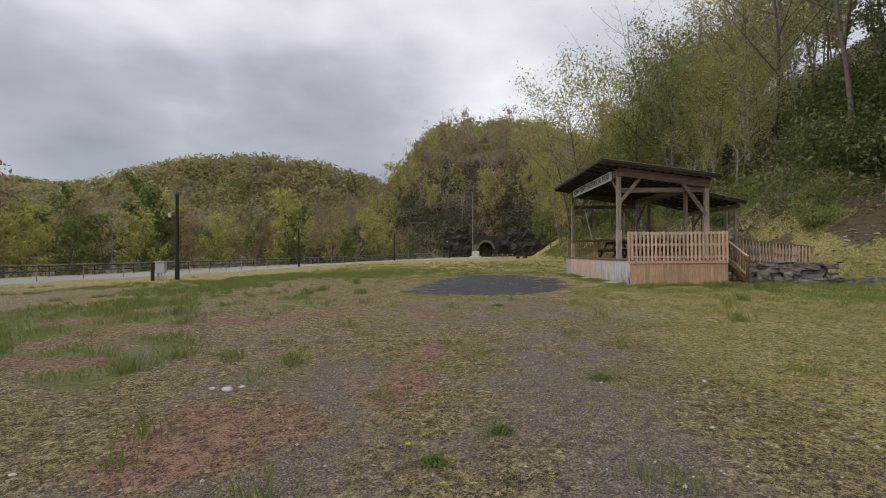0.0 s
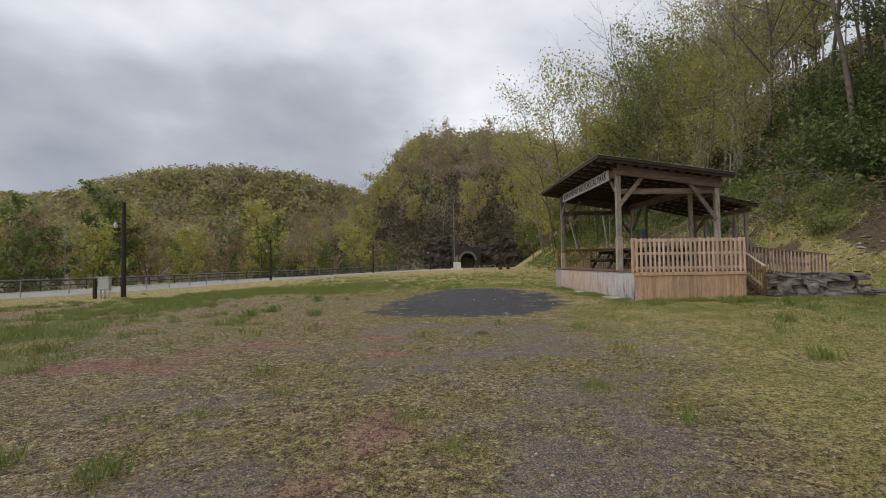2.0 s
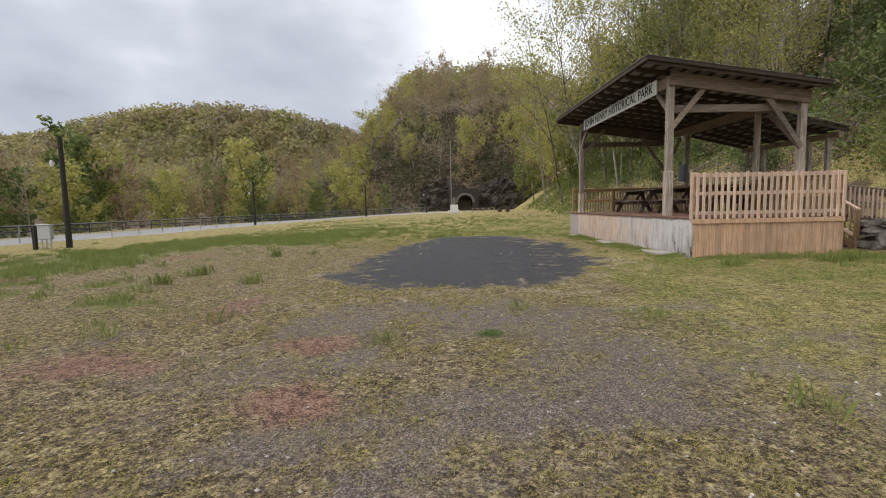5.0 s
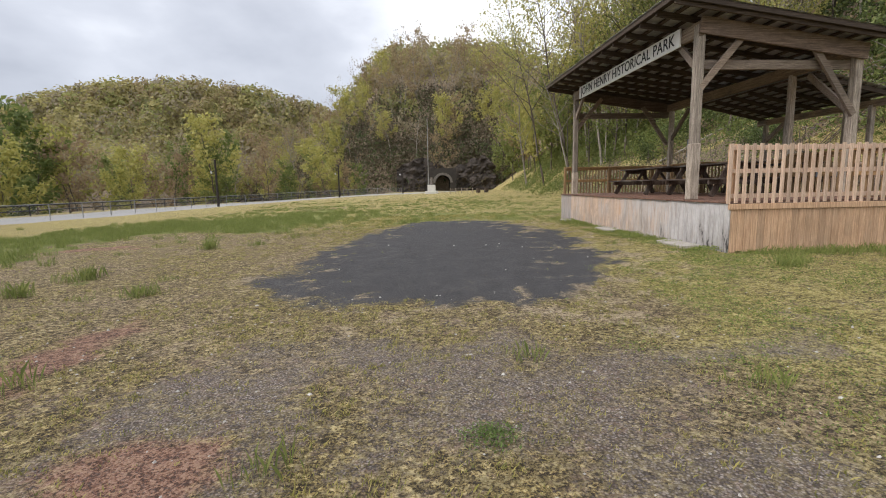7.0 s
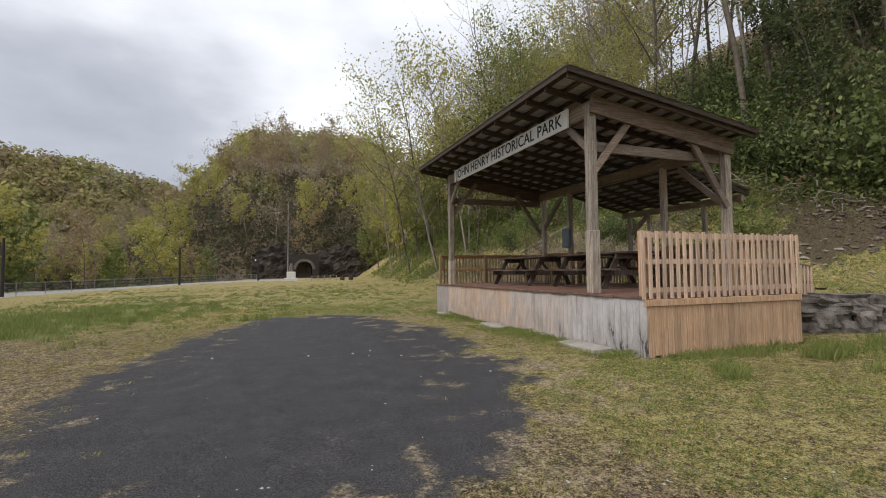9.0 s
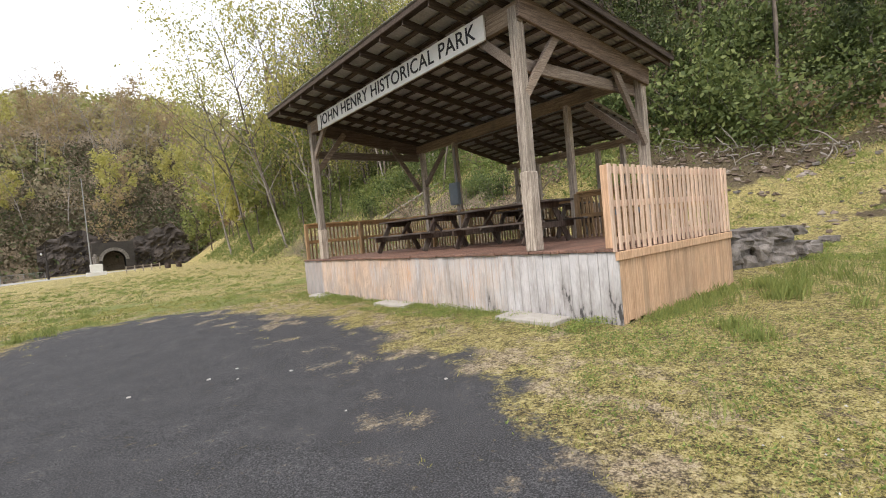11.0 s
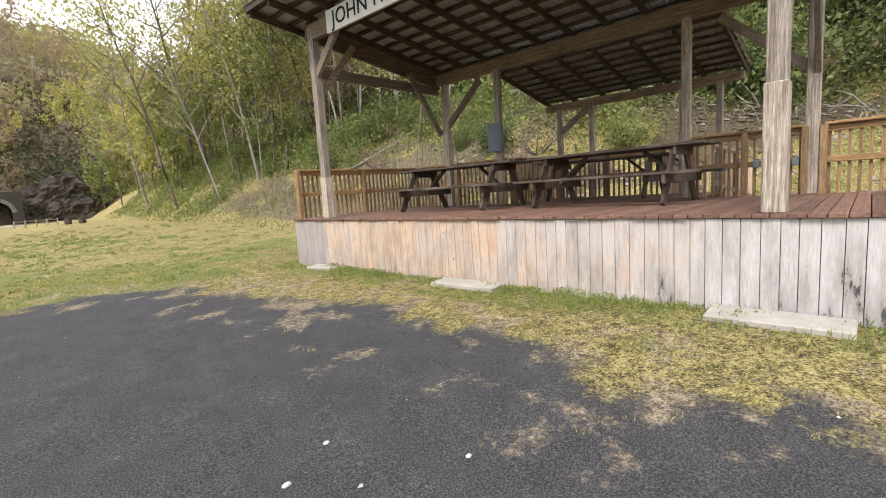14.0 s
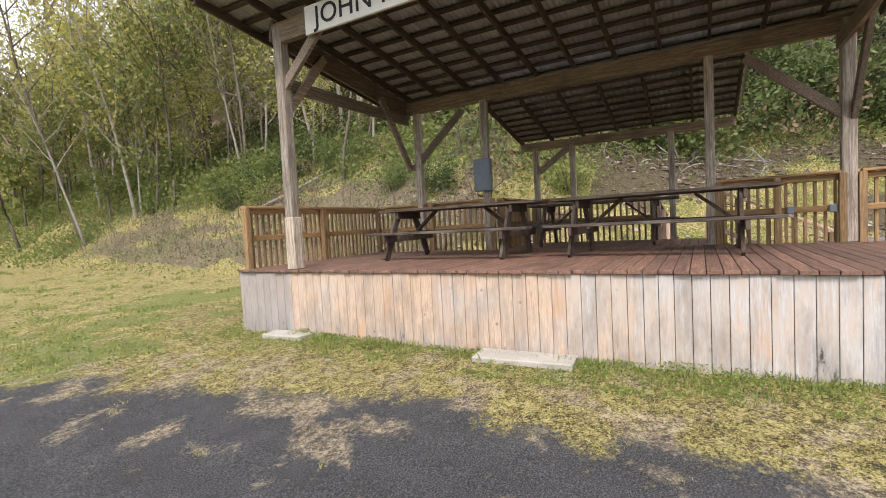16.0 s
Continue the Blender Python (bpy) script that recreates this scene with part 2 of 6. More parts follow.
def wood_mat(name, dark, light, along="z", stain=None, vary=0.35, rough=0.85, grain=1.0, stain_amount=0.5):
    """Weathered timber: grain drawn out along one axis, tone by piece, blotchy stains."""
    m, n, l, b = material(name, rough)
    sc = {"x": (0.6, 14, 14), "y": (14, 0.6, 14), "z": (14, 14, 0.6)}[along]
    info = n.new("ShaderNodeObjectInfo")
    geo = n.new("ShaderNodeNewGeometry")
    rnd = math_node(n, l, "FRACT", math_node(n, l, "ADD", info.outputs["Random"], geo.outputs["Random Per Island"]))
    tc = n.new("ShaderNodeTexCoord")
    off = n.new("ShaderNodeVectorMath")
    off.operation = "MULTIPLY_ADD"
    comb = n.new("ShaderNodeCombineXYZ")
    for i in range(3):
        l.new(rnd, comb.inputs[i])
    l.new(comb.outputs[0], off.inputs[0])
    off.inputs[1].default_value = (7.3, 3.1, 11.7)
    l.new(tc.outputs["Object"], off.inputs[2])
    mp = n.new("ShaderNodeMapping")
    mp.inputs["Scale"].default_value = sc
    l.new(off.outputs[0], mp.inputs["Vector"])
    g = noise_node(n, l, mp.outputs["Vector"], 3.2, 6.0, 0.65)
    fine = noise_node(n, l, mp.outputs["Vector"], 14.0, 3.0, 0.6)
    col = ramp_node(n, l, g, [(0.36, dark), (0.62, light)])
    col = mix_node(n, l, math_node(n, l, "MULTIPLY", ramp_node(n, l, fine, [(0.44, (0, 0, 0)), (0.62, (1, 1, 1))]), 0.6 * grain), col, tuple(c * 0.6 for c in dark))
    tone = ramp_node(n, l, rnd, [(0.0, (1 - vary,) * 3), (0.5, (1.0, 1.0, 1.0)), (1.0, (1 + vary * 0.4, 1 + vary * 0.32, 1 + vary * 0.22))])
    col = mix_node(n, l, 1.0, col, tone, "MULTIPLY")
    if stain:
        blot = noise_node(n, l, off.outputs[0], 1.7, 5.0, 0.6)
        col = mix_node(n, l, math_node(n, l, "MULTIPLY", ramp_node(n, l, blot, [(0.5, (0, 0, 0)), (0.68, (1, 1, 1))]), stain_amount), col, stain)
    l.new(col, b.inputs["Base Color"])
    bump_node(n, l, b, math_node(n, l, "ADD", g, math_node(n, l, "MULTIPLY", fine, 0.5)), 0.5, 0.006)
    return m


M_POST = wood_mat("weathered_post_timber", (0.22, 0.18, 0.145), (0.60, 0.525, 0.44), "z", (0.12, 0.10, 0.085))
M_BEAM_X = wood_mat("weathered_beam_timber_x", (0.17, 0.13, 0.10), (0.38, 0.31, 0.25), "x", (0.08, 0.07, 0.06))
M_BEAM_Y = wood_mat("weathered_beam_timber_y", (0.17, 0.12, 0.082), (0.36, 0.28, 0.20), "y", (0.08, 0.07, 0.06))
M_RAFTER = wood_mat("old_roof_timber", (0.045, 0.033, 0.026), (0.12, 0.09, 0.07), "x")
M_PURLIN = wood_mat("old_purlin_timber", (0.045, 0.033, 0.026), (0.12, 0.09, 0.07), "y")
M_RAKE = wood_mat("dark_brown_rake_timber", (0.10, 0.072, 0.055), (0.27, 0.20, 0.155), "x", (0.06, 0.05, 0.04))
M_DECK = wood_mat("red_brown_deck_stain", (0.13, 0.075, 0.055), (0.32, 0.185, 0.14), "x", (0.075, 0.06, 0.05), 0.3, 0.65)
M_NEW = wood_mat("tan_new_boards", (0.41, 0.255, 0.155), (0.66, 0.455, 0.305), "z", (0.33, 0.25, 0.17), 0.25, 0.75, 0.6, 0.35)
M_PICKET = wood_mat("pale_picket_wood", (0.46, 0.32, 0.24), (0.74, 0.57, 0.45), "z", (0.38, 0.30, 0.22), 0.25, 0.75, 0.6, 0.35)
M_RAIL = wood_mat("orange_brown_rail_wood", (0.25, 0.145, 0.06), (0.47, 0.30, 0.145), "y", (0.16, 0.12, 0.08), 0.3)
M_RAILZ = wood_mat("brown_picket_wood", (0.22, 0.135, 0.065), (0.43, 0.29, 0.16), "z", (0.16, 0.12, 0.08), 0.35)
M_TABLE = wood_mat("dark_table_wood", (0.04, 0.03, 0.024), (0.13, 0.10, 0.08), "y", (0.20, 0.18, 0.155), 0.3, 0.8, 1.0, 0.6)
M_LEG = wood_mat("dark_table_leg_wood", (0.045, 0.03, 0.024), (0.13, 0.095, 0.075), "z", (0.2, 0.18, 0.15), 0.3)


def skirt_material():
    """Whitewash worn down to tan boards, with grey and black damp marks near one end."""
    m, n, l, b = material("worn_whitewashed_boards", 0.85)
    info = n.new("ShaderNodeObjectInfo")
    tc = n.new("ShaderNodeTexCoord")
    pos = n.new("ShaderNodeNewGeometry").outputs["Position"]
    mp = n.new("ShaderNodeMapping")
    mp.inputs["Scale"].default_value = (9, 9, 0.7)
    l.new(pos, mp.inputs["Vector"])
    g = noise_node(n, l, mp.outputs["Vector"], 3.0, 6.0, 0.65)
    fine = noise_node(n, l, mp.outputs["Vector"], 12.0, 4.0, 0.6)
    bare = ramp_node(n, l, info.outputs["Random"], [(0.0, (0.46, 0.37, 0.30)), (0.35, (0.60, 0.455, 0.35)), (0.7, (0.58, 0.41, 0.29)), (0.86, (0.56, 0.32, 0.165)), (1.0, (0.44, 0.36, 0.30))])
    bare = mix_node(n, l, math_node(n, l, "MULTIPLY", ramp_node(n, l, fine, [(0.42, (0, 0, 0)), (0.62, (1, 1, 1))]), 0.6), bare, (0.27, 0.205, 0.15))
    bare = mix_node(n, l, math_node(n, l, "MULTIPLY", ramp_node(n, l, g, [(0.50, (0, 0, 0)), (0.66, (1, 1, 1))]), 0.5), bare, (0.60, 0.36, 0.19))
    knot = n.new("ShaderNodeTexVoronoi")
    knot.inputs["Scale"].default_value = 3.4
    l.new(pos, knot.inputs["Vector"])
    bare = mix_node(n, l, math_node(n, l, "MULTIPLY", ramp_node(n, l, knot.outputs["Distance"], [(0.04, (1, 1, 1)), (0.09, (0, 0, 0))]), 0.8), bare, (0.17, 0.10, 0.055))
    sep = n.new("ShaderNodeSeparateXYZ")
    l.new(pos, sep.inputs[0])
    near = n.new("ShaderNodeMapRange")
    near.inputs["From Min"].default_value, near.inputs["From Max"].default_value = 23.5, 18.2
    l.new(sep.outputs["Y"], near.inputs["Value"])
    big = noise_node(n, l, pos, 1.1, 4.0, 0.55)
    amount = math_node(n, l, "ADD", math_node(n, l, "MULTIPLY", near.outputs[0], 0.30), math_node(n, l, "ADD", math_node(n, l, "MULTIPLY", g, 0.75), math_node(n, l, "MULTIPLY", big, 0.5)))
    amount = math_node(n, l, "ADD", amount, math_node(n, l, "MULTIPLY", info.outputs["Random"], 0.14))
    white = ramp_node(n, l, amount, [(0.64, (0, 0, 0)), (0.94, (1, 1, 1))])
    paint = ramp_node(n, l, fine, [(0.3, (0.36, 0.375, 0.40)), (0.62, (0.56, 0.565, 0.575))])
    col = mix_node(n, l, math_node(n, l, "MULTIPLY", white, 0.85), bare, paint)
    end = n.new("ShaderNodeMapRange")
    end.inputs["From Min"].default_value, end.inputs["From Max"].default_value = 26.75, 26.85
    l.new(sep.outputs["Y"], end.inputs["Value"])
    col = mix_node(n, l, math_node(n, l, "MULTIPLY", end.outputs[0], math_node(n, l, "ADD", 0.25, math_node(n, l, "MULTIPLY", g, 0.8)), True), col, (0.27, 0.275, 0.29))
    mp2 = n.new("ShaderNodeMapping")
    mp2.inputs["Scale"].default_value = (3.5, 3.5, 1.0)
    l.new(pos, mp2.inputs["Vector"])
    mould = noise_node(n, l, mp2.outputs["Vector"], 1.6, 7.0, 0.68)
    drop = n.new("ShaderNodeMapRange")
    drop.inputs["From Min"].default_value, drop.inputs["From Max"].default_value = 1.0, 0.1
    l.new(sep.outputs["Z"], drop.inputs["Value"])
    corner = n.new("ShaderNodeMapRange")
    corner.inputs["From Min"].default_value, corner.inputs["From Max"].default_value = 20.2, 18.7
    l.new(sep.outputs["Y"], corner.inputs["Value"])
    damp = math_node(n, l, "ADD", mould, math_node(n, l, "ADD", math_node(n, l, "MULTIPLY", drop.outputs[0], 0.15), math_node(n, l, "MULTIPLY", math_node(n, l, "MULTIPLY", corner.outputs[0], drop.outputs[0]), 0.10)))
    grey = ramp_node(n, l, damp, [(0.52, (0, 0, 0)), (0.76, (1, 1, 1))])
    col = mix_node(n, l, math_node(n, l, "MULTIPLY", grey, 0.65), col, (0.22, 0.20, 0.185))
    black = ramp_node(n, l, damp, [(0.765, (0, 0, 0)), (0.81, (1, 1, 1))])
    col = mix_node(n, l, math_node(n, l, "MULTIPLY", black, 0.9), col, (0.035, 0.033, 0.032))
    l.new(col, b.inputs["Base Color"])
    bump_node(n, l, b, math_node(n, l, "ADD", g, fine), 0.5, 0.005)
    return m


def ground_material():
    m, n, l, b = material("park_ground", 0.95)
    pos = n.new("ShaderNodeNewGeometry").outputs["Position"]

    def att(name):
        t = n.new("ShaderNodeAttribute")
        t.attribute_name = name
        return t.outputs["Fac"]
    big, mid = noise_node(n, l, pos, 0.35, 4.0), noise_node(n, l, pos, 2.2, 5.0, 0.6)
    fine, grit = noise_node(n, l, pos, 16.0, 5.0, 0.65), noise_node(n, l, pos, 70.0, 3.0, 0.6)
    clump = n.new("ShaderNodeTexVoronoi")
    clump.inputs["Scale"].default_value = 19.0
    l.new(pos, clump.inputs["Vector"])
    def cells(scale):
        v = n.new("ShaderNodeTexVoronoi")
        v.inputs["Scale"].default_value = scale
        l.new(pos, v.inputs["Vector"])
        s = n.new("ShaderNodeSeparateColor")
        l.new(v.outputs["Color"], s.inputs[0])
        return s.outputs[0]
    wide = n.new("ShaderNodeMapRange")
    wide.inputs["From Min"].default_value, wide.inputs["From Max"].default_value = 0.34, 0.66
    l.new(noise_node(n, l, pos, 13.0, 6.0, 0.8), wide.inputs["Value"])
    bits = n.new("ShaderNodeMapRange")
    bits.inputs["From Min"].default_value, bits.inputs["From Max"].default_value = 0.34, 0.66
    l.new(noise_node(n, l, pos, 48.0, 4.0, 0.75), bits.inputs["Value"])
    grain = math_node(n, l, "ADD", math_node(n, l, "MULTIPLY", cells(85.0), 0.20), math_node(n, l, "MULTIPLY", bits.outputs[0], 0.35))
    grain = math_node(n, l, "ADD", grain, math_node(n, l, "ADD", math_node(n, l, "MULTIPLY", cells(36.0), 0.12), math_node(n, l, "MULTIPLY", wide.outputs[0], 0.33)))
    tuft = n.new("ShaderNodeMapRange")
    tuft.inputs["From Min"].default_value, tuft.inputs["From Max"].default_value = 0.36, 0.64
    l.new(noise_node(n, l, pos, 5.5, 5.0, 0.75), tuft.inputs["Value"])
    tone = math_node(n, l, "ADD", 0.04, math_node(n, l, "ADD", math_node(n, l, "MULTIPLY", grain, 0.84), math_node(n, l, "MULTIPLY", tuft.outputs[0], 0.11)))
    moss = ramp_node(n, l, tone, [(0.38, (0.04, 0.03, 0.02)), (0.46, (0.18, 0.135, 0.066)), (0.55, (0.395, 0.30, 0.11)), (0.66, (0.68, 0.58, 0.31))])
    straw = mix_node(n, l, math_node(n, l, "MULTIPLY", ramp_node(n, l, big, [(0.42, (0, 0, 0)), (0.6, (1, 1, 1))]), 0.55), moss,
                     ramp_node(n, l, tone, [(0.40, (0.065, 0.045, 0.03)), (0.5, (0.31, 0.23, 0.14)), (0.60, (0.64, 0.51, 0.35))]))
    # gaps between clumps darkened: the shade among tufts is put into the colour
    straw = mix_node(n, l, math_node(n, l, "MULTIPLY", ramp_node(n, l, clump.outputs["Distance"], [(0.25, (0, 0, 0)), (0.62, (1, 1, 1))]), 0.5), straw, (0.05, 0.042, 0.024))
    green = ramp_node(n, l, fine, [(0.32, (0.09, 0.12, 0.03)), (0.65, (0.25, 0.29, 0.075))])
    vor = n.new("ShaderNodeTexVoronoi")
    vor.inputs["Scale"].default_value = 62.0
    l.new(pos, vor.inputs["Vector"])
    stones = mix_node(n, l, ramp_node(n, l, vor.outputs["Distance"], [(0.3, (0, 0, 0)), (0.65, (1, 1, 1))]),
                      ramp_node(n, l, vor.outputs["Color"], [(0.1, (0.17, 0.152, 0.148)), (0.6, (0.365, 0.315, 0.305)), (0.95, (0.66, 0.60, 0.57))]), (0.115, 0.096, 0.086))
    soil = ramp_node(n, l, tone, [(0.40, (0.075, 0.032, 0.02)), (0.5, (0.27, 0.118, 0.072)), (0.60, (0.48, 0.28, 0.195))])
    soil = mix_node(n, l, 0.22, soil, stones)
    coarse = noise_node(n, l, pos, 80.0, 5.0, 0.85)
    tar = ramp_node(n, l, math_node(n, l, "ADD", math_node(n, l, "MULTIPLY", coarse, 0.9), math_node(n, l, "MULTIPLY", mid, 0.1)), [(0.39, (0.024, 0.024, 0.025)), (0.5, (0.064, 0.063, 0.067)), (0.61, (0.19, 0.187, 0.19))])
    litter = ramp_node(n, l, tone, [(0.36, (0.045, 0.034, 0.022)), (0.5, (0.155, 0.12, 0.075)), (0.64, (0.34, 0.27, 0.195))])
    rock = ramp_node(n, l, vor.outputs["Distance"], [(0.05, (0.21, 0.17, 0.125)), (0.3, (0.125, 0.095, 0.066)), (0.6, (0.05, 0.037, 0.027))])
    roadc = ramp_node(n, l, math_node(n, l, "ADD", math_node(n, l, "MULTIPLY", mid, 0.5), math_node(n, l, "MULTIPLY", grit, 0.5)), [(0.3, (0.27, 0.27, 0.275)), (0.7, (0.42, 0.415, 0.41))])
    dead = ramp_node(n, l, tone, [(0.38, (0.11, 0.085, 0.06)), (0.52, (0.38, 0.295, 0.185)), (0.66, (0.64, 0.53, 0.38))])

    def sharp(name, wobble=0.6, lo=0.38, hi=0.62):
        v = math_node(n, l, "ADD", att(name), math_node(n, l, "MULTIPLY", math_node(n, l, "SUBTRACT", math_node(n, l, "ADD", math_node(n, l, "MULTIPLY", fine, 0.6), math_node(n, l, "MULTIPLY", mid, 0.4)), 0.5), wobble))
        return ramp_node(n, l, v, [(lo, (0, 0, 0)), (hi, (1, 1, 1))])
    lush = ramp_node(n, l, tone, [(0.36, (0.055, 0.046, 0.022)), (0.45, (0.205, 0.175, 0.06)), (0.55, (0.42, 0.352, 0.11)), (0.66, (0.64, 0.555, 0.25))])
    col = mix_node(n, l, math_node(n, l, "MULTIPLY", sharp("lush", 1.4, 0.2, 0.8), 0.8), straw, lush)
    col = mix_node(n, l, math_node(n, l, "MULTIPLY", sharp("tall"), 0.8), col, green)
    col = mix_node(n, l, math_node(n, l, "MULTIPLY", sharp("gravel", 4.2, 0.1, 1.0), 0.75), col, stones)
    col = mix_node(n, l, math_node(n, l, "MULTIPLY", sharp("red", 2.9, 0.08, 0.85), 0.92), col, soil)
    col = mix_node(n, l, sharp("wood", 0.8), col, litter)
    col = mix_node(n, l, math_node(n, l, "MULTIPLY", sharp("rubble", 1.2), 0.85), col, rock)
    col = mix_node(n, l, sharp("asphalt", 2.6, 0.3, 0.75), col, tar)
    col = mix_node(n, l, math_node(n, l, "MULTIPLY", sharp("straw", 3.6, 0.35, 1.0), 0.85), col, dead)
    col = mix_node(n, l, sharp("road", 0.3), col, roadc)
    l.new(col, b.inputs["Base Color"])
    bump_node(n, l, b, math_node(n, l, "ADD", grain, grit), 1.0, 0.03)
    return m


def leaf_material(name, stops, trans=0.35):
    m, n, l, b = material(name, 0.6)
    geo, info = n.new("ShaderNodeNewGeometry"), n.new("ShaderNodeObjectInfo")
    r = math_node(n, l, "FRACT", math_node(n, l, "ADD", math_node(n, l, "MULTIPLY", geo.outputs["Random Per Island"], 0.6), math_node(n, l, "MULTIPLY", info.outputs["Random"], 0.4)))
    col = ramp_node(n, l, r, stops)
    l.new(col, b.inputs["Base Color"])
    tr = n.new("ShaderNodeBsdfTranslucent")
    l.new(col, tr.inputs["Color"])
    mx = n.new("ShaderNodeMixShader")
    mx.inputs[0].default_value = trans
    l.new(b.outputs[0], mx.inputs[1])
    l.new(tr.outputs[0], mx.inputs[2])
    l.new(mx.outputs[0], n["Material Output"].inputs["Surface"])
    return m


def plain(name, colour, rough=0.7, metal=0.0, spread=0.25, scale=8.0, relief=0.2):
    """A surface of one colour with blotches, grain and a little relief."""
    m, n, l, b = material(name, rough, metal)
    v = coords(n, l)
    f = math_node(n, l, "ADD", math_node(n, l, "MULTIPLY", noise_node(n, l, v, scale, 5.0), 0.6), math_node(n, l, "MULTIPLY", noise_node(n, l, v, scale * 9, 3.0), 0.4))
    l.new(ramp_node(n, l, f, [(0.3, tuple(c * (1 - spread) for c in colour)), (0.7, tuple(min(1, c * (1 + spread)) for c in colour))]), b.inputs["Base Color"])
    bump_node(n, l, b, f, relief, 0.01)
    return m


def rubble_material():
    """Stones that differ one from another, from dark clods to pale broken faces."""
    m, n, l, b = material("brown_bank_stones", 0.95)
    geo = n.new("ShaderNodeNewGeometry")
    f = math_node(n, l, "ADD", math_node(n, l, "MULTIPLY", geo.outputs["Random Per Island"], 0.7), math_node(n, l, "MULTIPLY", noise_node(n, l, geo.outputs["Position"], 30.0, 4.0), 0.3))
    l.new(ramp_node(n, l, f, [(0.1, (0.07, 0.05, 0.038)), (0.55, (0.17, 0.13, 0.10)), (0.9, (0.36, 0.32, 0.28))]), b.inputs["Base Color"])
    return m


M_CLOVER = leaf_material("clover_leaves", [(0.0, (0.06, 0.10, 0.03)), (0.5, (0.12, 0.18, 0.05)), (1.0, (0.22, 0.28, 0.09))], 0.3)
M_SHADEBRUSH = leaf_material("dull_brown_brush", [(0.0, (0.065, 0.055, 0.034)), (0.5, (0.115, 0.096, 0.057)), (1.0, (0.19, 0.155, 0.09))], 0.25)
# golden-green leaf colour raised to carry sky light on the hillside crowns
M_LIT_YOUNG = leaf_material("young_golden_green_leaves_lit_tone", [(0.0, (0.22, 0.235, 0.075)), (0.5, (0.38, 0.375, 0.12)), (1.0, (0.54, 0.47, 0.19))], 0.5)
M_WEED = leaf_material("lawn_weed_leaves", [(0.0, (0.07, 0.105, 0.03)), (0.35, (0.16, 0.215, 0.055)), (0.7, (0.30, 0.34, 0.09)), (1.0, (0.50, 0.47, 0.19))], 0.3)
M_SHRUB = leaf_material("glossy_green_shrub_leaves", [(0.0, (0.045, 0.068, 0.024)), (0.5, (0.105, 0.14, 0.045)), (1.0, (0.23, 0.265, 0.09))], 0.35)
M_SKIRT = skirt_material()
M_GROUND = ground_material()
M_LEAF = [leaf_material("spring_leaves_yellow", [(0.0, (0.25, 0.255, 0.075)), (0.5, (0.41, 0.395, 0.115)), (1.0, (0.50, 0.45, 0.17))], 0.45),
          leaf_material("spring_leaves_green", [(0.0, (0.105, 0.15, 0.045)), (0.5, (0.19, 0.23, 0.07)), (1.0, (0.30, 0.31, 0.11))], 0.45),
          leaf_material("young_russet_leaves", [(0.0, (0.22, 0.155, 0.10)), (0.6, (0.33, 0.245, 0.15)), (1.0, (0.36, 0.30, 0.15))], 0.45),
          leaf_material("dark_evergreen_leaves", [(0.0, (0.03, 0.045, 0.02)), (0.6, (0.07, 0.092, 0.036)), (1.0, (0.15, 0.18, 0.068))], 0.3)]
FAR_TONES = [("yellow-green", (0.36, 0.325, 0.13), 0.20), ("olive", (0.30, 0.27, 0.12), 0.20), ("fresh green", (0.28, 0.29, 0.105), 0.14), ("russet", (0.33, 0.265, 0.14), 0.14),
             ("bare grey-brown", (0.30, 0.26, 0.17), 0.20), ("dark green", (0.21, 0.22, 0.09), 0.06), ("pale gold", (0.42, 0.37, 0.16), 0.06)]
M_FAR = [leaf_material("far_%s_crowns" % w.replace(" ", "_").replace("-", "_"), [(0.0, tuple(v * 0.85 for v in c)), (0.5, tuple(v * 1.0 for v in c)), (1.0, tuple(v * 1.15 for v in c))], 0.45) for w, c, s in FAR_TONES]
M_BARK = plain("grey_brown_bark", (0.125, 0.105, 0.085), 0.9, 0, 0.45, 5.0, 0.6)
M_PALEBARK = plain("pale_grey_bark", (0.27, 0.245, 0.215), 0.9, 0, 0.4, 5.0, 0.6)
M_GRASS = leaf_material("grass_blades", [(0.0, (0.11, 0.15, 0.042)), (0.5, (0.215, 0.255, 0.072)), (1.0, (0.38, 0.375, 0.14))], 0.3)
M_SHORT = leaf_material("short_yellow_grass", [(0.0, (0.08, 0.062, 0.035)), (0.25, (0.13, 0.145, 0.04)), (0.5, (0.30, 0.28, 0.075)), (0.72, (0.44, 0.385, 0.13)), (0.88, (0.52, 0.43, 0.22)), (1.0, (0.58, 0.48, 0.33))], 0.3)
M_METAL = plain("galvanised_sheet", (0.38, 0.375, 0.37), 0.55, 0.1, 0.3, 3.0, 0.1)
M_FENCE = plain("grey_fence_steel", (0.30, 0.30, 0.30), 0.5, 0.5, 0.2)
M_BLACK = plain("black_painted_steel", (0.02, 0.02, 0.021), 0.5, 0.1, 0.3)
M_POLE = plain("dark_creosoted_pole", (0.035, 0.03, 0.026), 0.85, 0, 0.4, 6)
M_BOX = plain("grey_enamel_steel", (0.16, 0.19, 0.22), 0.45, 0.2, 0.15)
M_LIGHTBOX = plain("pale_grey_cabinet_steel", (0.45, 0.46, 0.47), 0.45, 0.2, 0.15)
M_WHITE = plain("white_sign_paint", (0.72, 0.71, 0.68), 0.6, 0, 0.1, 4)
M_INK = plain("black_letter_paint", (0.02, 0.02, 0.022), 0.6)
M_CONC = plain("pale_concrete", (0.37, 0.345, 0.31), 0.9, 0, 0.2, 5, 0.4)
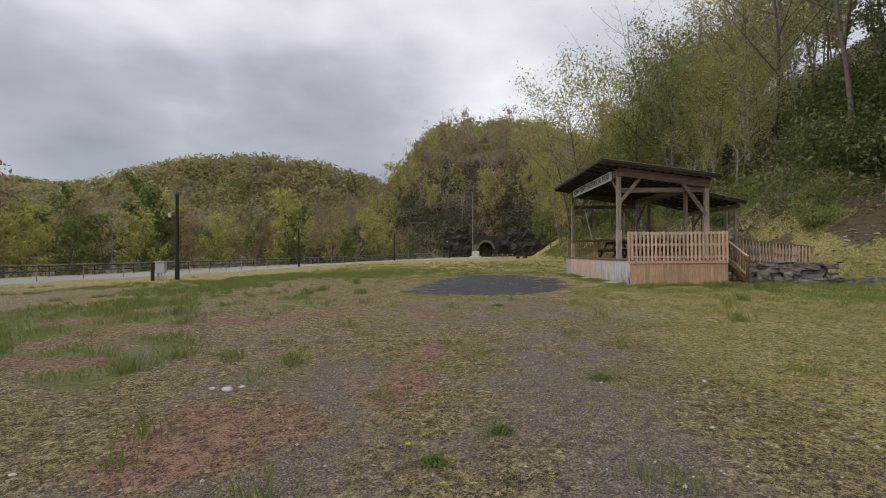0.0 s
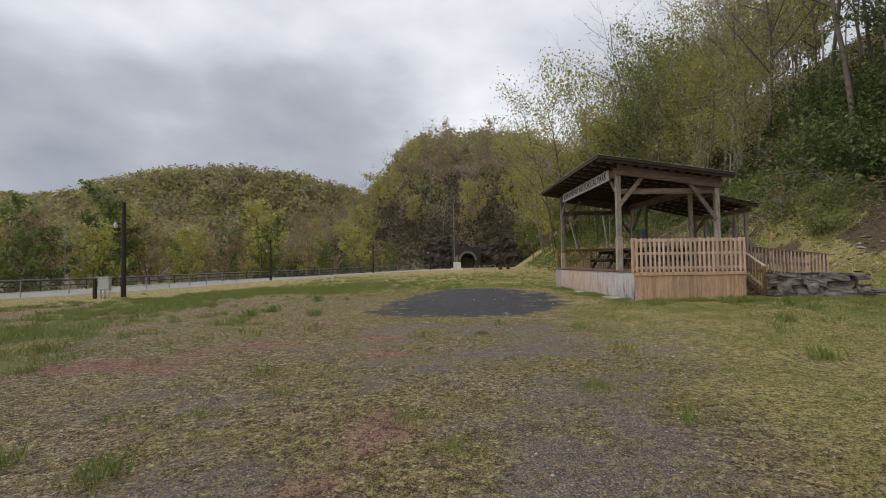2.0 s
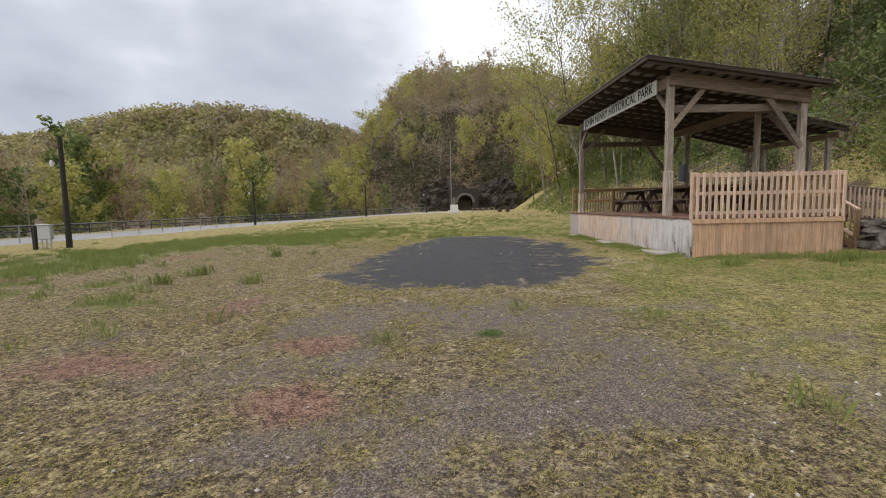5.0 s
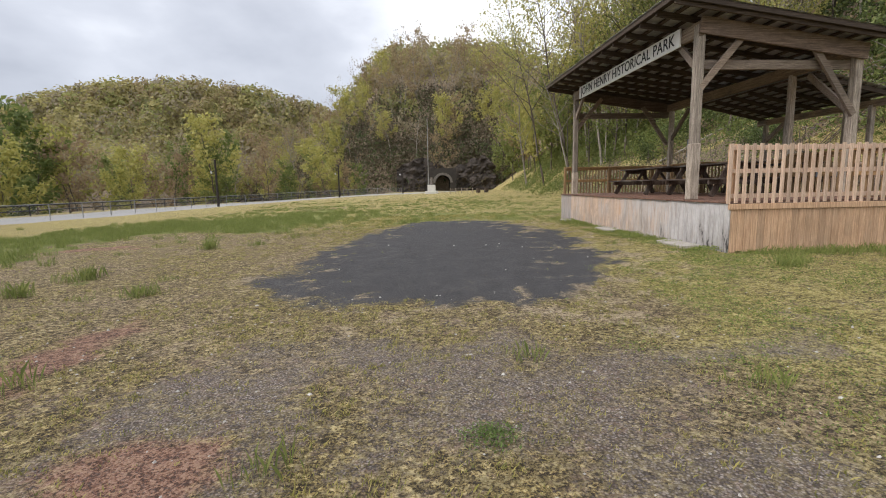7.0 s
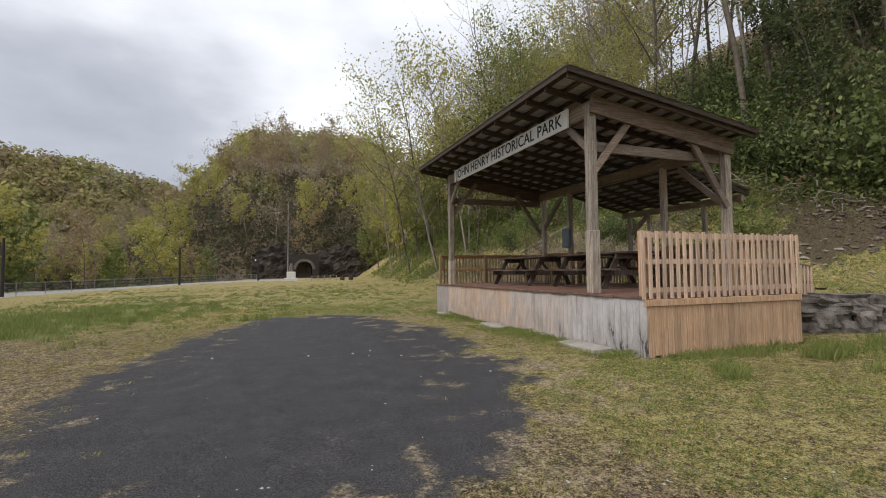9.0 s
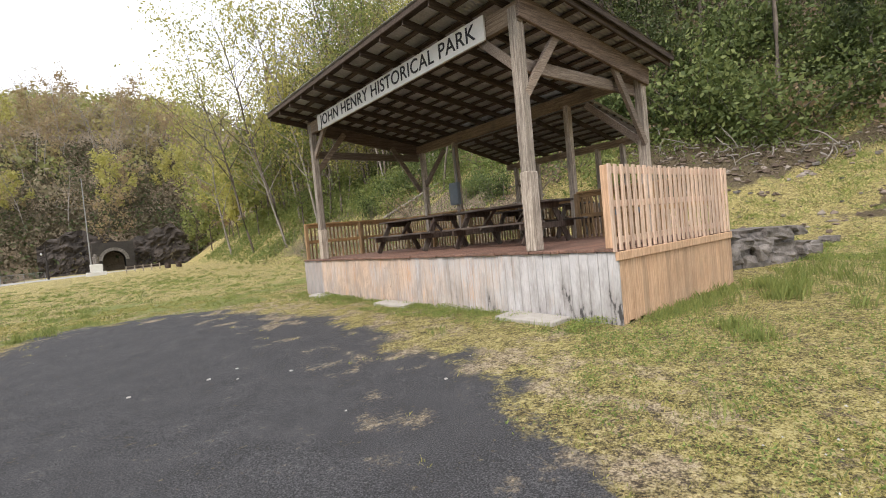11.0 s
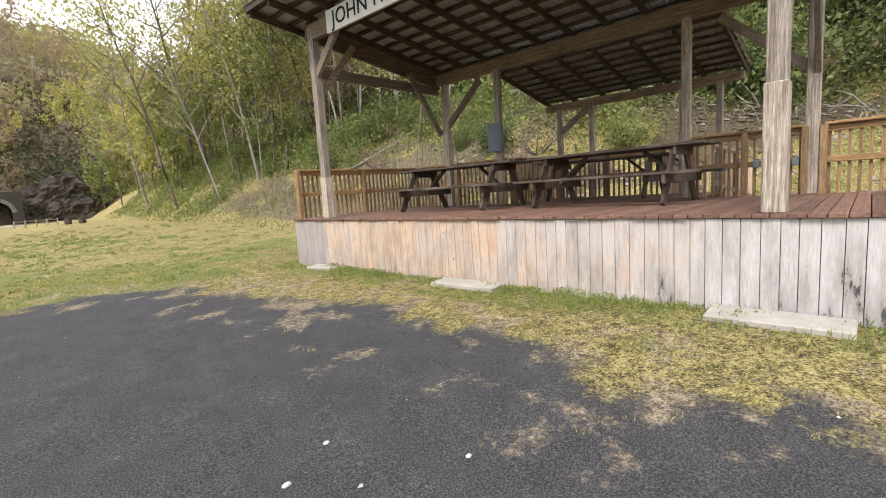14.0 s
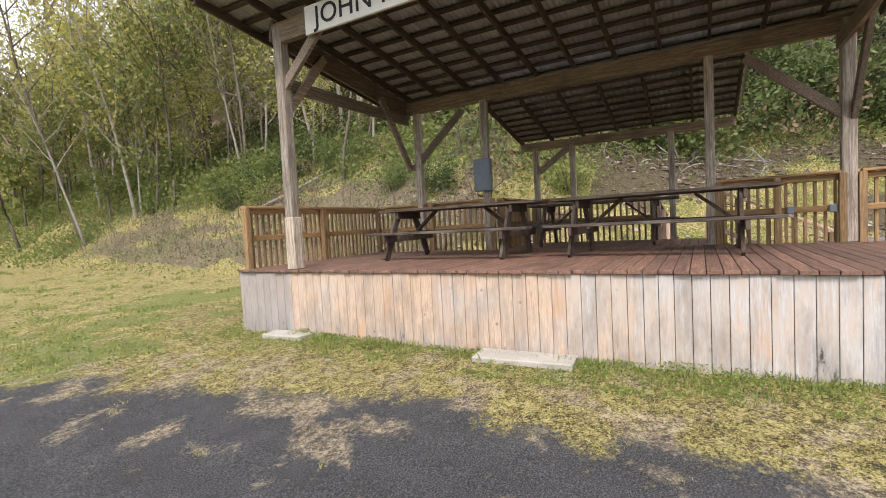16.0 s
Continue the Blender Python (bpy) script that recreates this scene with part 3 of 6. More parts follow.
M_STONE = plain("dry_grey_stone", (0.165, 0.148, 0.135), 0.9, 0, 0.85, 4.5, 1.0)
M_RUBBLE = rubble_material()
# near-black lining colour, much darker than the front wall
M_LINING = plain("black_tunnel_lining", (0.012, 0.011, 0.01), 0.95, 0, 0.3, 0.6, 0.4)
M_RING = plain("grey_ring_stone", (0.17, 0.155, 0.14), 0.9, 0, 0.4, 1.5, 0.6)
M_PORTAL = plain("soot_dark_masonry", (0.045, 0.04, 0.036), 0.9, 0, 0.4, 0.6, 0.6)
M_CLIFF = plain("dark_cliff_rock", (0.06, 0.05, 0.043), 0.95, 0, 0.7, 0.35, 1.0)
M_GLASS = plain("milky_lamp_glass", (0.8, 0.8, 0.78), 0.3, 0, 0.05)
M_MONUMENT = plain("white_monument_stone", (0.62, 0.61, 0.58), 0.8, 0, 0.12, 1.5, 0.2)
M_PEBBLE = plain("pale_pebble", (0.5, 0.48, 0.45), 0.9, 0, 0.3, 20)


# ---- building helpers ----
def box(bm, x0, x1, y0, y1, z0, z1, bevel=0.0):
    r = bmesh.ops.create_cube(bm, size=1.0, matrix=Matrix.Translation(((x0 + x1) / 2, (y0 + y1) / 2, (z0 + z1) / 2)) @ Matrix.Diagonal((abs(x1 - x0), abs(y1 - y0), abs(z1 - z0), 1)))
    if bevel:
        bmesh.ops.bevel(bm, geom=list({e for v in r["verts"] for e in v.link_edges}), offset=bevel, segments=1, affect="EDGES")


def beam(bm, p, q, w, h, up=(0, 0, 1), bevel=0.006):
    """A squared timber from p to q, w wide and h deep."""
    p, q = Vector(p), Vector(q)
    d = q - p
    zx = d.normalized()
    yx = Vector(up).cross(zx)
    if yx.length < 1e-4:
        yx = Vector((1, 0, 0)).cross(zx)
    yx.normalize()
    xx = yx.cross(zx)
    rot = Matrix((xx, yx, zx)).transposed().to_4x4()
    r = bmesh.ops.create_cube(bm, size=1.0, matrix=Matrix.Translation((p + q) / 2) @ rot @ Matrix.Diagonal((h, w, d.length, 1)))
    if bevel:
        bmesh.ops.bevel(bm, geom=list({e for v in r["verts"] for e in v.link_edges}), offset=bevel, segments=1, affect="EDGES")


def tube(bm, p, q, r0, r1=None, sides=8, caps=True):
    p, q = Vector(p), Vector(q)
    d = q - p
    bmesh.ops.create_cone(bm, cap_ends=caps, segments=sides, radius1=r0, radius2=r0 if r1 is None else r1, depth=d.length,
                          matrix=Matrix.Translation((p + q) / 2) @ d.to_track_quat("Z", "Y").to_matrix().to_4x4())


def made(fn, *args, **kw):
    bm = bmesh.new()
    fn(bm, *args, **kw)
    return bm


def thing(name, at, label, category, group="", kind=""):
    ob = new(name)
    ob.location = at
    ob.empty_display_size = 0.2
    return tagged(ob, label, category, group, kind)


def part(name, bm, mat, parent=None, label="", smooth=False):
    """Links a bmesh given in world metres as one mesh under a thing or a part."""
    me = bpy.data.meshes.new(name)
    bm.to_mesh(me)
    bm.free()
    return piece(name, me, mat, parent, label, smooth)


def piece(name, me, mat, parent=None, label="", smooth=False, at=(0, 0, 0)):
    if mat and not me.materials:
        me.materials.append(mat)
    if smooth:
        me.shade_smooth()
    ob = new(name, me)
    ob.location = at
    if parent:
        ob.parent = parent
        base = Vector((0, 0, 0))
        up = parent
        while up:
            base += up.location
            up = up.parent
        ob.location = Vector(at) - base
    if label:
        ob["label"] = label
    return ob


def raw_mesh(name, verts, faces):
    me = bpy.data.meshes.new(name)
    me.from_pydata(np.asarray(verts, float).reshape(-1, 3).tolist(), [], faces)
    return me


def quad_mesh(name, quads):
    """A mesh of loose quads from an array (n, 4, 3)."""
    quads = np.asarray(quads, np.float32)
    k = len(quads)
    me = bpy.data.meshes.new(name)
    me.vertices.add(4 * k)
    me.vertices.foreach_set("co", quads.reshape(-1))
    me.loops.add(4 * k)
    me.loops.foreach_set("vertex_index", np.arange(4 * k, dtype=np.int32))
    me.polygons.add(k)
    me.polygons.foreach_set("loop_start", np.arange(0, 4 * k, 4, dtype=np.int32))
    me.update()
    me.validate()
    return me


# ---- ground ----
def stretch(lo, hi, step, far, grow=1.16):
    mid = list(np.arange(lo, hi + step / 2, step))
    s, v, right = step, hi, []
    while v < far:
        s = min(s * grow, 60)
        v += s
        right.append(v)
    s, v, left = step, lo, []
    while v > -far:
        s = min(s * grow, 60)
        v -= s
        left.append(v)
    return np.array(left[::-1] + mid + right)


def build_ground():
    xs, ys = stretch(-9, 14, 0.16, 1600, 1.12), stretch(-1, 33, 0.16, 1600, 1.12)
    ys = np.unique(np.concatenate([ys[(ys < 40) | (ys > 165)], np.arange(40, 132, 2.5), np.arange(132, 146, 1.0), np.arange(146, 166, 2.5)]))
    gx, gy = np.meshgrid(xs, ys)
    gz = height(gx, gy)
    nx, ny = len(xs), len(ys)
    me = bpy.data.meshes.new("ground")
    me.vertices.add(nx * ny)
    me.vertices.foreach_set("co", np.stack([gx, gy, gz], -1).astype(np.float32).reshape(-1))
    i = (np.arange(ny - 1)[:, None] * nx + np.arange(nx - 1)[None, :]).reshape(-1)
    f = np.stack([i, i + 1, i + nx + 1, i + nx], -1).astype(np.int32)
    me.loops.add(f.size)
    me.loops.foreach_set("vertex_index", f.reshape(-1))
    me.polygons.add(len(f))
    me.polygons.foreach_set("loop_start", np.arange(0, f.size, 4, dtype=np.int32))
    me.update()
    for name, v in zip(("asphalt", "red", "gravel", "tall", "wood", "road", "rubble", "straw", "lush"), masks(gx, gy)):
        me.attributes.new(name, "FLOAT", "POINT").data.foreach_set("value", v.astype(np.float32).reshape(-1))
    ob = piece("ground", me, M_GROUND, smooth=True)
    tagged(ob, "mossy yellow-green park ground with gravel, red soil and an asphalt patch", "ground", kind="structure")


build_ground()

# ---- stage platform ----
DX0, DX1, DY0, DY1, DZ = 6.74, 10.45, 17.98, 27.9, 1.07     # deck edges and top
BX1, BY0, BY1 = 12.65, 21.0, 24.85                           # rear bay

stage = thing("stage_platform", (8.6, 23.0, 0.0), "raised wooden stage with red-brown deck and worn whitewashed skirting", "stage")


def deck_board(x0, x1, y0, y1):
    return made(box, x0, x1, y0, y1, DZ - 0.04, DZ, 0.004)


deck = part("deck_frame", made(box, DX0 + 0.02, DX1 - 0.02, DY0 + 0.05, DY1 - 0.05, DZ - 0.24, DZ - 0.05), M_RAFTER, stage)
part("bay_frame", made(box, DX1 - 0.02, BX1 - 0.05, BY0 + 0.05, BY1 - 0.05, DZ - 0.24, DZ - 0.05), M_RAFTER, stage)
rng = random.Random(4)
y = DY0
while y < DY1 - 0.05:
    w = 0.14
    over = rng.uniform(0.0, 0.035)
    part("deck_board", deck_board(DX0 - 0.03 - over, DX1, y + 0.004, min(y + w - 0.004, DY1)), M_DECK, deck)
    y += w
y = BY0
while y < BY1 - 0.05:
    part("deck_board", deck_board(DX1 + 0.005, BX1, y + 0.004, min(y + 0.136, BY1)), M_DECK, deck)
    y += 0.14

skirt = part("front_skirt", made(box, DX0 + 0.03, DX0 + 0.07, DY0 + 0.02, DY1 - 0.02, 0.9, 1.0), M_RAFTER, stage, "worn whitewashed vertical boards with damp stains")
y = DY0 - 0.03
while y < DY1:
    w = min(rng.choice((0.14, 0.155, 0.155, 0.165)), DY1 + 0.02 - y)
    low = ground_at(DX0, y) + rng.uniform(-0.09, -0.01)
    if w > 0.04:
        part("skirt_board", made(box, DX0 - 0.002 * rng.random() - 0.004, DX0 + 0.022, y + 0.003, y + w - 0.003, low, DZ - 0.045, 0.003), M_SKIRT, skirt)
    y += w

side_skirt = part("side_skirt", made(box, DX0 + 0.03, DX1 - 0.02, DY0 + 0.03, DY0 + 0.07, 0.8, 0.95), M_RAFTER, stage, "tan vertical boards")
x = DX0 + 0.025
while x < DX1:
    w = min(0.138, DX1 + 0.02 - x)
    if w > 0.03:
        part("skirt_board", made(box, x + 0.003, x + w - 0.003, DY0 - 0.028, DY0 - 0.004, ground_at(x, DY0) + rng.uniform(0.0, 0.04), DZ - 0.16, 0.003), M_NEW, side_skirt)
    x += w
part("ledger_board", made(box, DX0 - 0.03, DX1 + 0.02, DY0 - 0.055, DY0 - 0.006, DZ - 0.155, DZ - 0.045, 0.005), M_NEW, side_skirt)
far_skirt = part("far_skirt", made(box, DX0 + 0.03, DX1, DY1 - 0.06, DY1 - 0.02, 0.1, 1.0), M_RAFTER, stage)
back_skirt = part("back_skirt", made(box, DX1 - 0.06, DX1 - 0.02, DY0 + 0.1, DY1 - 0.07, 0.1, 1.0), M_RAFTER, stage)
for bx in (DX1 + 0.1, BX1 - 0.1):
    for by in (BY0 + 0.1, BY1 - 0.1):
        part("bay_leg", made(box, bx - 0.07, bx + 0.07, by - 0.07, by + 0.07, ground_at(bx, by) - 0.1, DZ - 0.23, 0.008), M_POST, stage)

# picket screen on the near side
screen = part("picket_screen", made(box, DX0 + 0.02, DX1 + 0.0, DY0 + 0.002, DY0 + 0.04, 2.03, 2.12, 0.004), M_PICKET, stage, "pale new-wood picket screen")
for z in (1.13, 1.60):
    part("screen_rail", made(box, DX0 + 0.02, DX1, DY0 + 0.002, DY0 + 0.04, z, z + 0.085, 0.004), M_PICKET, screen)
k = 26
for i in range(k):
    px = DX0 - 0.03 + (DX1 + 0.03 - DX0) * i / (k - 1)
    part("picket", made(box, px - 0.036, px + 0.036, DY0 - 0.024, DY0 - 0.002, DZ - 0.03 - rng.uniform(0, 0.02), 2.14 + rng.uniform(-0.012, 0.012), 0.003), M_PICKET, screen)
for px in (DX0 + 0.09, DX1 - 0.05):
    part("screen_post", made(box, px - 0.07, px + 0.05, DY0 + 0.043, DY0 + 0.15, DZ, 2.15, 0.006), M_NEW, screen)


def railing(name, p, q, z0, z1, top=1.0, gap=0.125, out=(0, 0), mats=(M_RAIL, M_RAILZ), posts=1.7, low=-0.15, label=""):
    """Posts, cap, mid rail and outer pickets from p to q; the floor goes from z0 to z1."""
    p, q = Vector((p[0], p[1], z0)), Vector((q[0], q[1], z1))
    o = Vector((out[0], out[1], 0))
    up = Vector((0, 0, 1))
    host = part(name, made(beam, p + up * (top + 0.02), q + up * (top + 0.02), 0.14, 0.04), mats[0], stage_or_ramp, label)
    part("mid_rail", made(beam, p + up * (top * 0.5), q + up * (top * 0.5), 0.04, 0.09), mats[0], host)
    part("top_rail", made(beam, p + up * (top - 0.05) + o * 0.02, q + up * (top - 0.05) + o * 0.02, 0.04, 0.09), mats[0], host)
    length = (q - p).length
    m = max(1, round(length / posts))
    for i in range(m + 1):
        c = p.lerp(q, i / m) - o * 0.06
        part("rail_post", made(box, c.x - 0.045, c.x + 0.045, c.y - 0.045, c.y + 0.045, c.z - 0.02, c.z + top, 0.005), mats[1], host)
    m = int(length / gap)
    for i in range(m + 1):
        c = p.lerp(q, (i + 0.5) / (m + 1)) + o * 0.055
        part("picket", made(box, c.x - 0.02, c.x + 0.02, c.y - 0.02, c.y + 0.02, c.z + low, c.z + top - 0.005, 0.002), mats[1], host)
    return host


stage_or_ramp = stage
railing("far_railing", (DX0 + 0.08, DY1 - 0.07), (DX1 - 0.05, DY1 - 0.07), DZ, DZ, out=(0, 1))
railing("rear_railing", (DX1 - 0.02, DY1 - 0.16), (DX1 - 0.02, BY1 + 0.03), DZ, DZ, out=(1, 0))
railing("bay_end_railing", (DX1 + 0.08, BY1 - 0.05), (BX1 - 0.06, BY1 - 0.05), DZ, DZ, out=(0, 1))
railing("bay_rear_railing", (BX1 - 0.05, BY1 - 0.14), (BX1 - 0.05, BY0 + 1.1), DZ, DZ, out=(1, 0))
railing("rear_railing", (DX1 - 0.02, BY0 - 0.02), (DX1 - 0.02, DY0 + 1.46), DZ, DZ, out=(1, 0), posts=0.85)
railing("rear_railing", (DX1 - 0.02, DY0 + 1.24), (DX1 - 0.02, DY0 + 0.2), DZ, DZ, out=(1, 0), posts=1.2)
for by in (20.05, 19.55):
    bx = part("outlet_box", made(box, DX1 - 0.10, DX1 - 0.05, by - 0.045, by + 0.045, DZ + 0.44, DZ + 0.56, 0.01), M_BOX, stage, "small grey outlet box")

# steps from the rear bay down to the lawn
steps = part("staircase", made(beam, (10.62, BY0, DZ - 0.12), (10.62, BY0 - 1.75, 0.12), 0.04, 0.26), M_RAILZ, stage, "brown wooden steps with a sloping handrail")
part("stringer", made(beam, (11.96, BY0, DZ - 0.12), (11.96, BY0 - 1.75, 0.12), 0.04, 0.26), M_RAILZ, steps)
for i in range(5):
    zz, yy = DZ - 0.178 * (i + 1), BY0 - 0.06 - 0.30 * (i + 1)
    part("tread", made(box, 10.64, 11.94 + 0.08, yy, yy + 0.31, zz - 0.04, zz, 0.005), M_LEG, steps)
hx = 12.0
part("handrail", made(beam, (hx, BY0 - 0.02, DZ + 0.95), (hx, BY0 - 1.78, 1.16), 0.09, 0.05), M_PICKET, steps, "pale sloping handrail")
part("lower_rail", made(beam, (hx, BY0 - 0.02, DZ + 0.22), (hx, BY0 - 1.74, 0.42), 0.04, 0.09), M_PICKET, steps, "pale sloping lower rail")
part("newel_post", made(box, hx - 0.05, hx + 0.05, BY0 - 1.80, BY0 - 1.70, ground_at(hx, 19.2) - 0.05, 1.14, 0.006), M_RAILZ, steps)
for i in range(9):
    yy = BY0 - 0.18 - 0.17 * i
    zb = DZ - 0.10 - (0.18 + 0.17 * i) * 0.54
    part("baluster", made(box, hx - 0.018, hx + 0.018, yy - 0.018, yy + 0.018, zb, DZ + 0.93 - (0.18 + 0.17 * i) * 0.45, 0.002), M_RAILZ, steps)

# ---- access ramp ----
ramp = thing("access_ramp", (13.9, 21.4, 0.3), "sloping wooden access ramp with picket railing beside the stage", "ramp")
part("ramp_floor", made(beam, (BX1, 21.55, DZ - 0.06), (15.9, 21.55, 0.66), 1.1, 0.08, up=(0, 0, 1)), M_DECK, ramp)
stage_or_ramp = ramp
railing("ramp_railing", (BX1 + 0.02, 21.02), (15.85, 21.02), DZ - 0.1, 0.62, top=0.93, out=(0, -1), mats=(M_BEAM_X, M_PICKET), gap=0.15, low=-0.1)
railing("ramp_railing", (BX1 + 0.02, 22.08), (15.85, 22.08), DZ - 0.1, 0.62, top=0.93, out=(0, 1), mats=(M_BEAM_X, M_PICKET), gap=0.15, low=-0.1)

# ---- pavilion ----
pav = thing("pavilion", (8.6, 23.0, DZ), "open timber pavilion with sloping metal roof over the stage", "pavilion")
PX0, PX1, PY0, PY1 = 6.84, 10.42, 19.36, 26.72
RX0, RX1, RZ0, RZ1 = 5.98, 10.78, 5.08, 4.40            # main roof: front and rear edges, their heights under the sheet
ROOF_Y0, ROOF_Y1 = 18.85, 27.55


def roof_z(x):
    return RZ0 + (RZ1 - RZ0) * (x - RX0) / (RX1 - RX0)


def post(x, y, z0, z1, w=0.17, sleeve=0.0):
    c = part("post", made(box, x - w / 2, x + w / 2, y - w / 2, y + w / 2, z0, z1, 0.012), M_POST, pav)
    if sleeve:
        s = w / 2 + 0.013
        part("post_sleeve", made(box, x - s, x + s, y - s, y + s, z0, z0 + sleeve, 0.012), M_POST, c)
    return c


post(PX0, PY0, DZ, roof_z(PX0) - 0.25, 0.17, 1.2)
post(PX0, PY1, DZ, roof_z(PX0) - 0.25, 0.16, 0.8)
post(PX1, PY0, DZ, 4.24, 0.17)
post(PX1, PY1 - 0.15, DZ, 4.05, 0.15)
post(PX1, 25.0, DZ, 4.08, 0.14)
post(PX1, 21.08, DZ, 4.08, 0.14)
for ly in (21.03, 21.74, 23.78, 24.64):
    post(12.6, ly, DZ, 3.32, 0.12)

part("front_beam", made(beam, (PX0 - 0.02, PY0 - 0.1, 4.62), (PX0 - 0.02, PY1 + 0.1, 4.62), 0.10, 0.30), M_BEAM_Y, pav)
part("rear_beam", made(beam, (PX1, PY0 - 0.1, 4.18), (PX1, PY1 + 0.1, 4.18), 0.11, 0.26), M_BEAM_Y, pav)
for by in (PY0, PY1):
    part("tie_beam", made(beam, (PX0, by + 0.10, 3.93), (PX1, by + 0.10, 3.93), 0.07, 0.20), M_BEAM_X, pav)
for by in (PY0 - 0.12, PY1 + 0.12):
    part("rake_beam", made(beam, (PX0 - 0.07, by, roof_z(PX0 - 0.07) - 0.28), (RX1 - 0.25, by, roof_z(RX1 - 0.25) - 0.28), 0.06, 0.34), M_RAKE, pav)


def brace(p, q, w=0.07, h=0.14):
    part("brace", made(beam, p, q, w, h), M_BEAM_X, pav)


for by, s in ((PY0 - 0.05, 1), (PY1 + 0.05, -1)):
    brace((PX0 + 0.03, by, 3.42), (PX0 + 0.98, by, 4.55))
    brace((PX1 - 0.03, by, 2.85), (PX1 - 1.02, by, 4.22))
    brace((PX0, by + 0.06 * s, 3.82), (PX0, by + 0.86 * s, 4.55))
    brace((PX1, by + 0.06 * s, 2.88), (PX1, by + 1.28 * s, 3.96))
brace((12.6, 24.6, 2.75), (12.6, 23.85, 3.25))

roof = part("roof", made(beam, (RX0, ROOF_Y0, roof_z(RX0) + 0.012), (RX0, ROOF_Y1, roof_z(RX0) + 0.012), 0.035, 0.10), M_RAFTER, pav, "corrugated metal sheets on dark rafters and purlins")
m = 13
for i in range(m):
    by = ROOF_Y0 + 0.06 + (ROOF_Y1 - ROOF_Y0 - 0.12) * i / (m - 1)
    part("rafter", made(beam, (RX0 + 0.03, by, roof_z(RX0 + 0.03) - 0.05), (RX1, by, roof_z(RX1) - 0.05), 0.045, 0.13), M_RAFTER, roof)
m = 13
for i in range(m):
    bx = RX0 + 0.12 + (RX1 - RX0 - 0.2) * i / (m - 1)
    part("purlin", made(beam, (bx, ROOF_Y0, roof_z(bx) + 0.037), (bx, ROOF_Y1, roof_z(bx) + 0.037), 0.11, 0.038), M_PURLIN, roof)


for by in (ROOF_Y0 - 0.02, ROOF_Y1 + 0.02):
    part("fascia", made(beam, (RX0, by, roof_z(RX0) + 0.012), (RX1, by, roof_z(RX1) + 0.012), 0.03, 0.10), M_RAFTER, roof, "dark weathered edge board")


def corrugated(x0, z0, x1, z1, y0, y1, pitch=0.09, amp=0.011):
    k = int((y1 - y0) / pitch * 4)
    verts, faces = [], []
    for i in range(k + 1):
        yy = y0 + (y1 - y0) * i / k
        dz = amp * math.sin(2 * math.pi * (yy - y0) / pitch)
        verts += [(x0, yy, z0 + dz), (x1, yy, z1 + dz), (x0, yy, z0 + dz + 0.004), (x1, yy, z1 + dz + 0.004)]
    for i in range(k):
        a, b = 4 * i, 4 * i + 4
        faces += [(a, a + 1, b + 1, b), (a + 2, b + 2, b + 3, a + 3), (a, b, b + 2, a + 2), (a + 1, a + 3, b + 3, b + 1)]
    return raw_mesh("roof_sheet", verts, faces)


w = (ROOF_Y1 - ROOF_Y0 + 0.1) / 10
for i in range(10):
    y0 = ROOF_Y0 - 0.05 + w * i
    piece("roof_sheet", corrugated(RX0 - 0.05, roof_z(RX0 - 0.05) + 0.072 + 0.004 * (i % 2), RX1 + 0.06, roof_z(RX1 + 0.06) + 0.072 + 0.004 * (i % 2), y0, y0 + w + 0.05), M_METAL, roof)

# lower roof over the rear bay
LX0, LX1, LZ0, LZ1, LY0, LY1 = 10.55, 12.82, 3.98, 3.47, 20.55, 25.05
low_roof = part("rear_roof", made(beam, (12.6, LY0 + 0.05, 3.36), (12.6, LY1 - 0.05, 3.36), 0.09, 0.18), M_BEAM_Y, pav, "lower lean-to metal roof over the rear bay")


def low_z(x):
    return LZ0 + (LZ1 - LZ0) * (x - LX0) / (LX1 - LX0)


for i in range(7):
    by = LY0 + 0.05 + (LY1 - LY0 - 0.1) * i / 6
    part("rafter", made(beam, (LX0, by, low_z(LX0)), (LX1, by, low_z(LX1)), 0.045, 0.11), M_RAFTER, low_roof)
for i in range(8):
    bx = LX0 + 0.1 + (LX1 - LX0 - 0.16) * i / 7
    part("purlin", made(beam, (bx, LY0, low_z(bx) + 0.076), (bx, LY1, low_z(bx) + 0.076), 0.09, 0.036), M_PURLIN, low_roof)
w = (LY1 - LY0 + 0.1) / 5
for i in range(5):
    y0 = LY0 - 0.05 + w * i
    piece("roof_sheet", corrugated(LX0, low_z(LX0) + 0.108 + 0.004 * (i % 2), LX1 + 0.05, low_z(LX1 + 0.05) + 0.108 + 0.004 * (i % 2), y0, y0 + w + 0.04), M_METAL, low_roof)

# ---- sign on the front beam ----
SY0, SY1, SZ0, SZ1 = 19.9, 26.08, 4.42, 4.81
sign = thing("park_sign", (PX0 - 0.12, (SY0 + SY1) / 2, SZ0), "long white painted sign board with black capital letters", "sign")
part("board", made(box, PX0 - 0.125, PX0 - 0.085, SY0, SY1, SZ0, SZ1, 0.004), M_WHITE, sign)
text = bpy.data.curves.new("letters", "FONT")
text.body, text.align_x, text.align_y = "JOHN HENRY HISTORICAL PARK", "CENTER", "CENTER"
text.size, text.extrude, text.space_character = 0.37, 0.003, 1.05
text.offset = 0.002
text.materials.append(M_INK)
letters = new("letters", text)
letters.parent = sign
letters.location = (-0.012, 0.0, (SZ1 - SZ0) / 2)
letters.rotation_euler = (radians(90), 0, radians(-90))
bpy.context.view_layer.update()
letters.scale = ((SY1 - SY0 - 0.35) / max(letters.dimensions.x, 0.1), 1, 1)

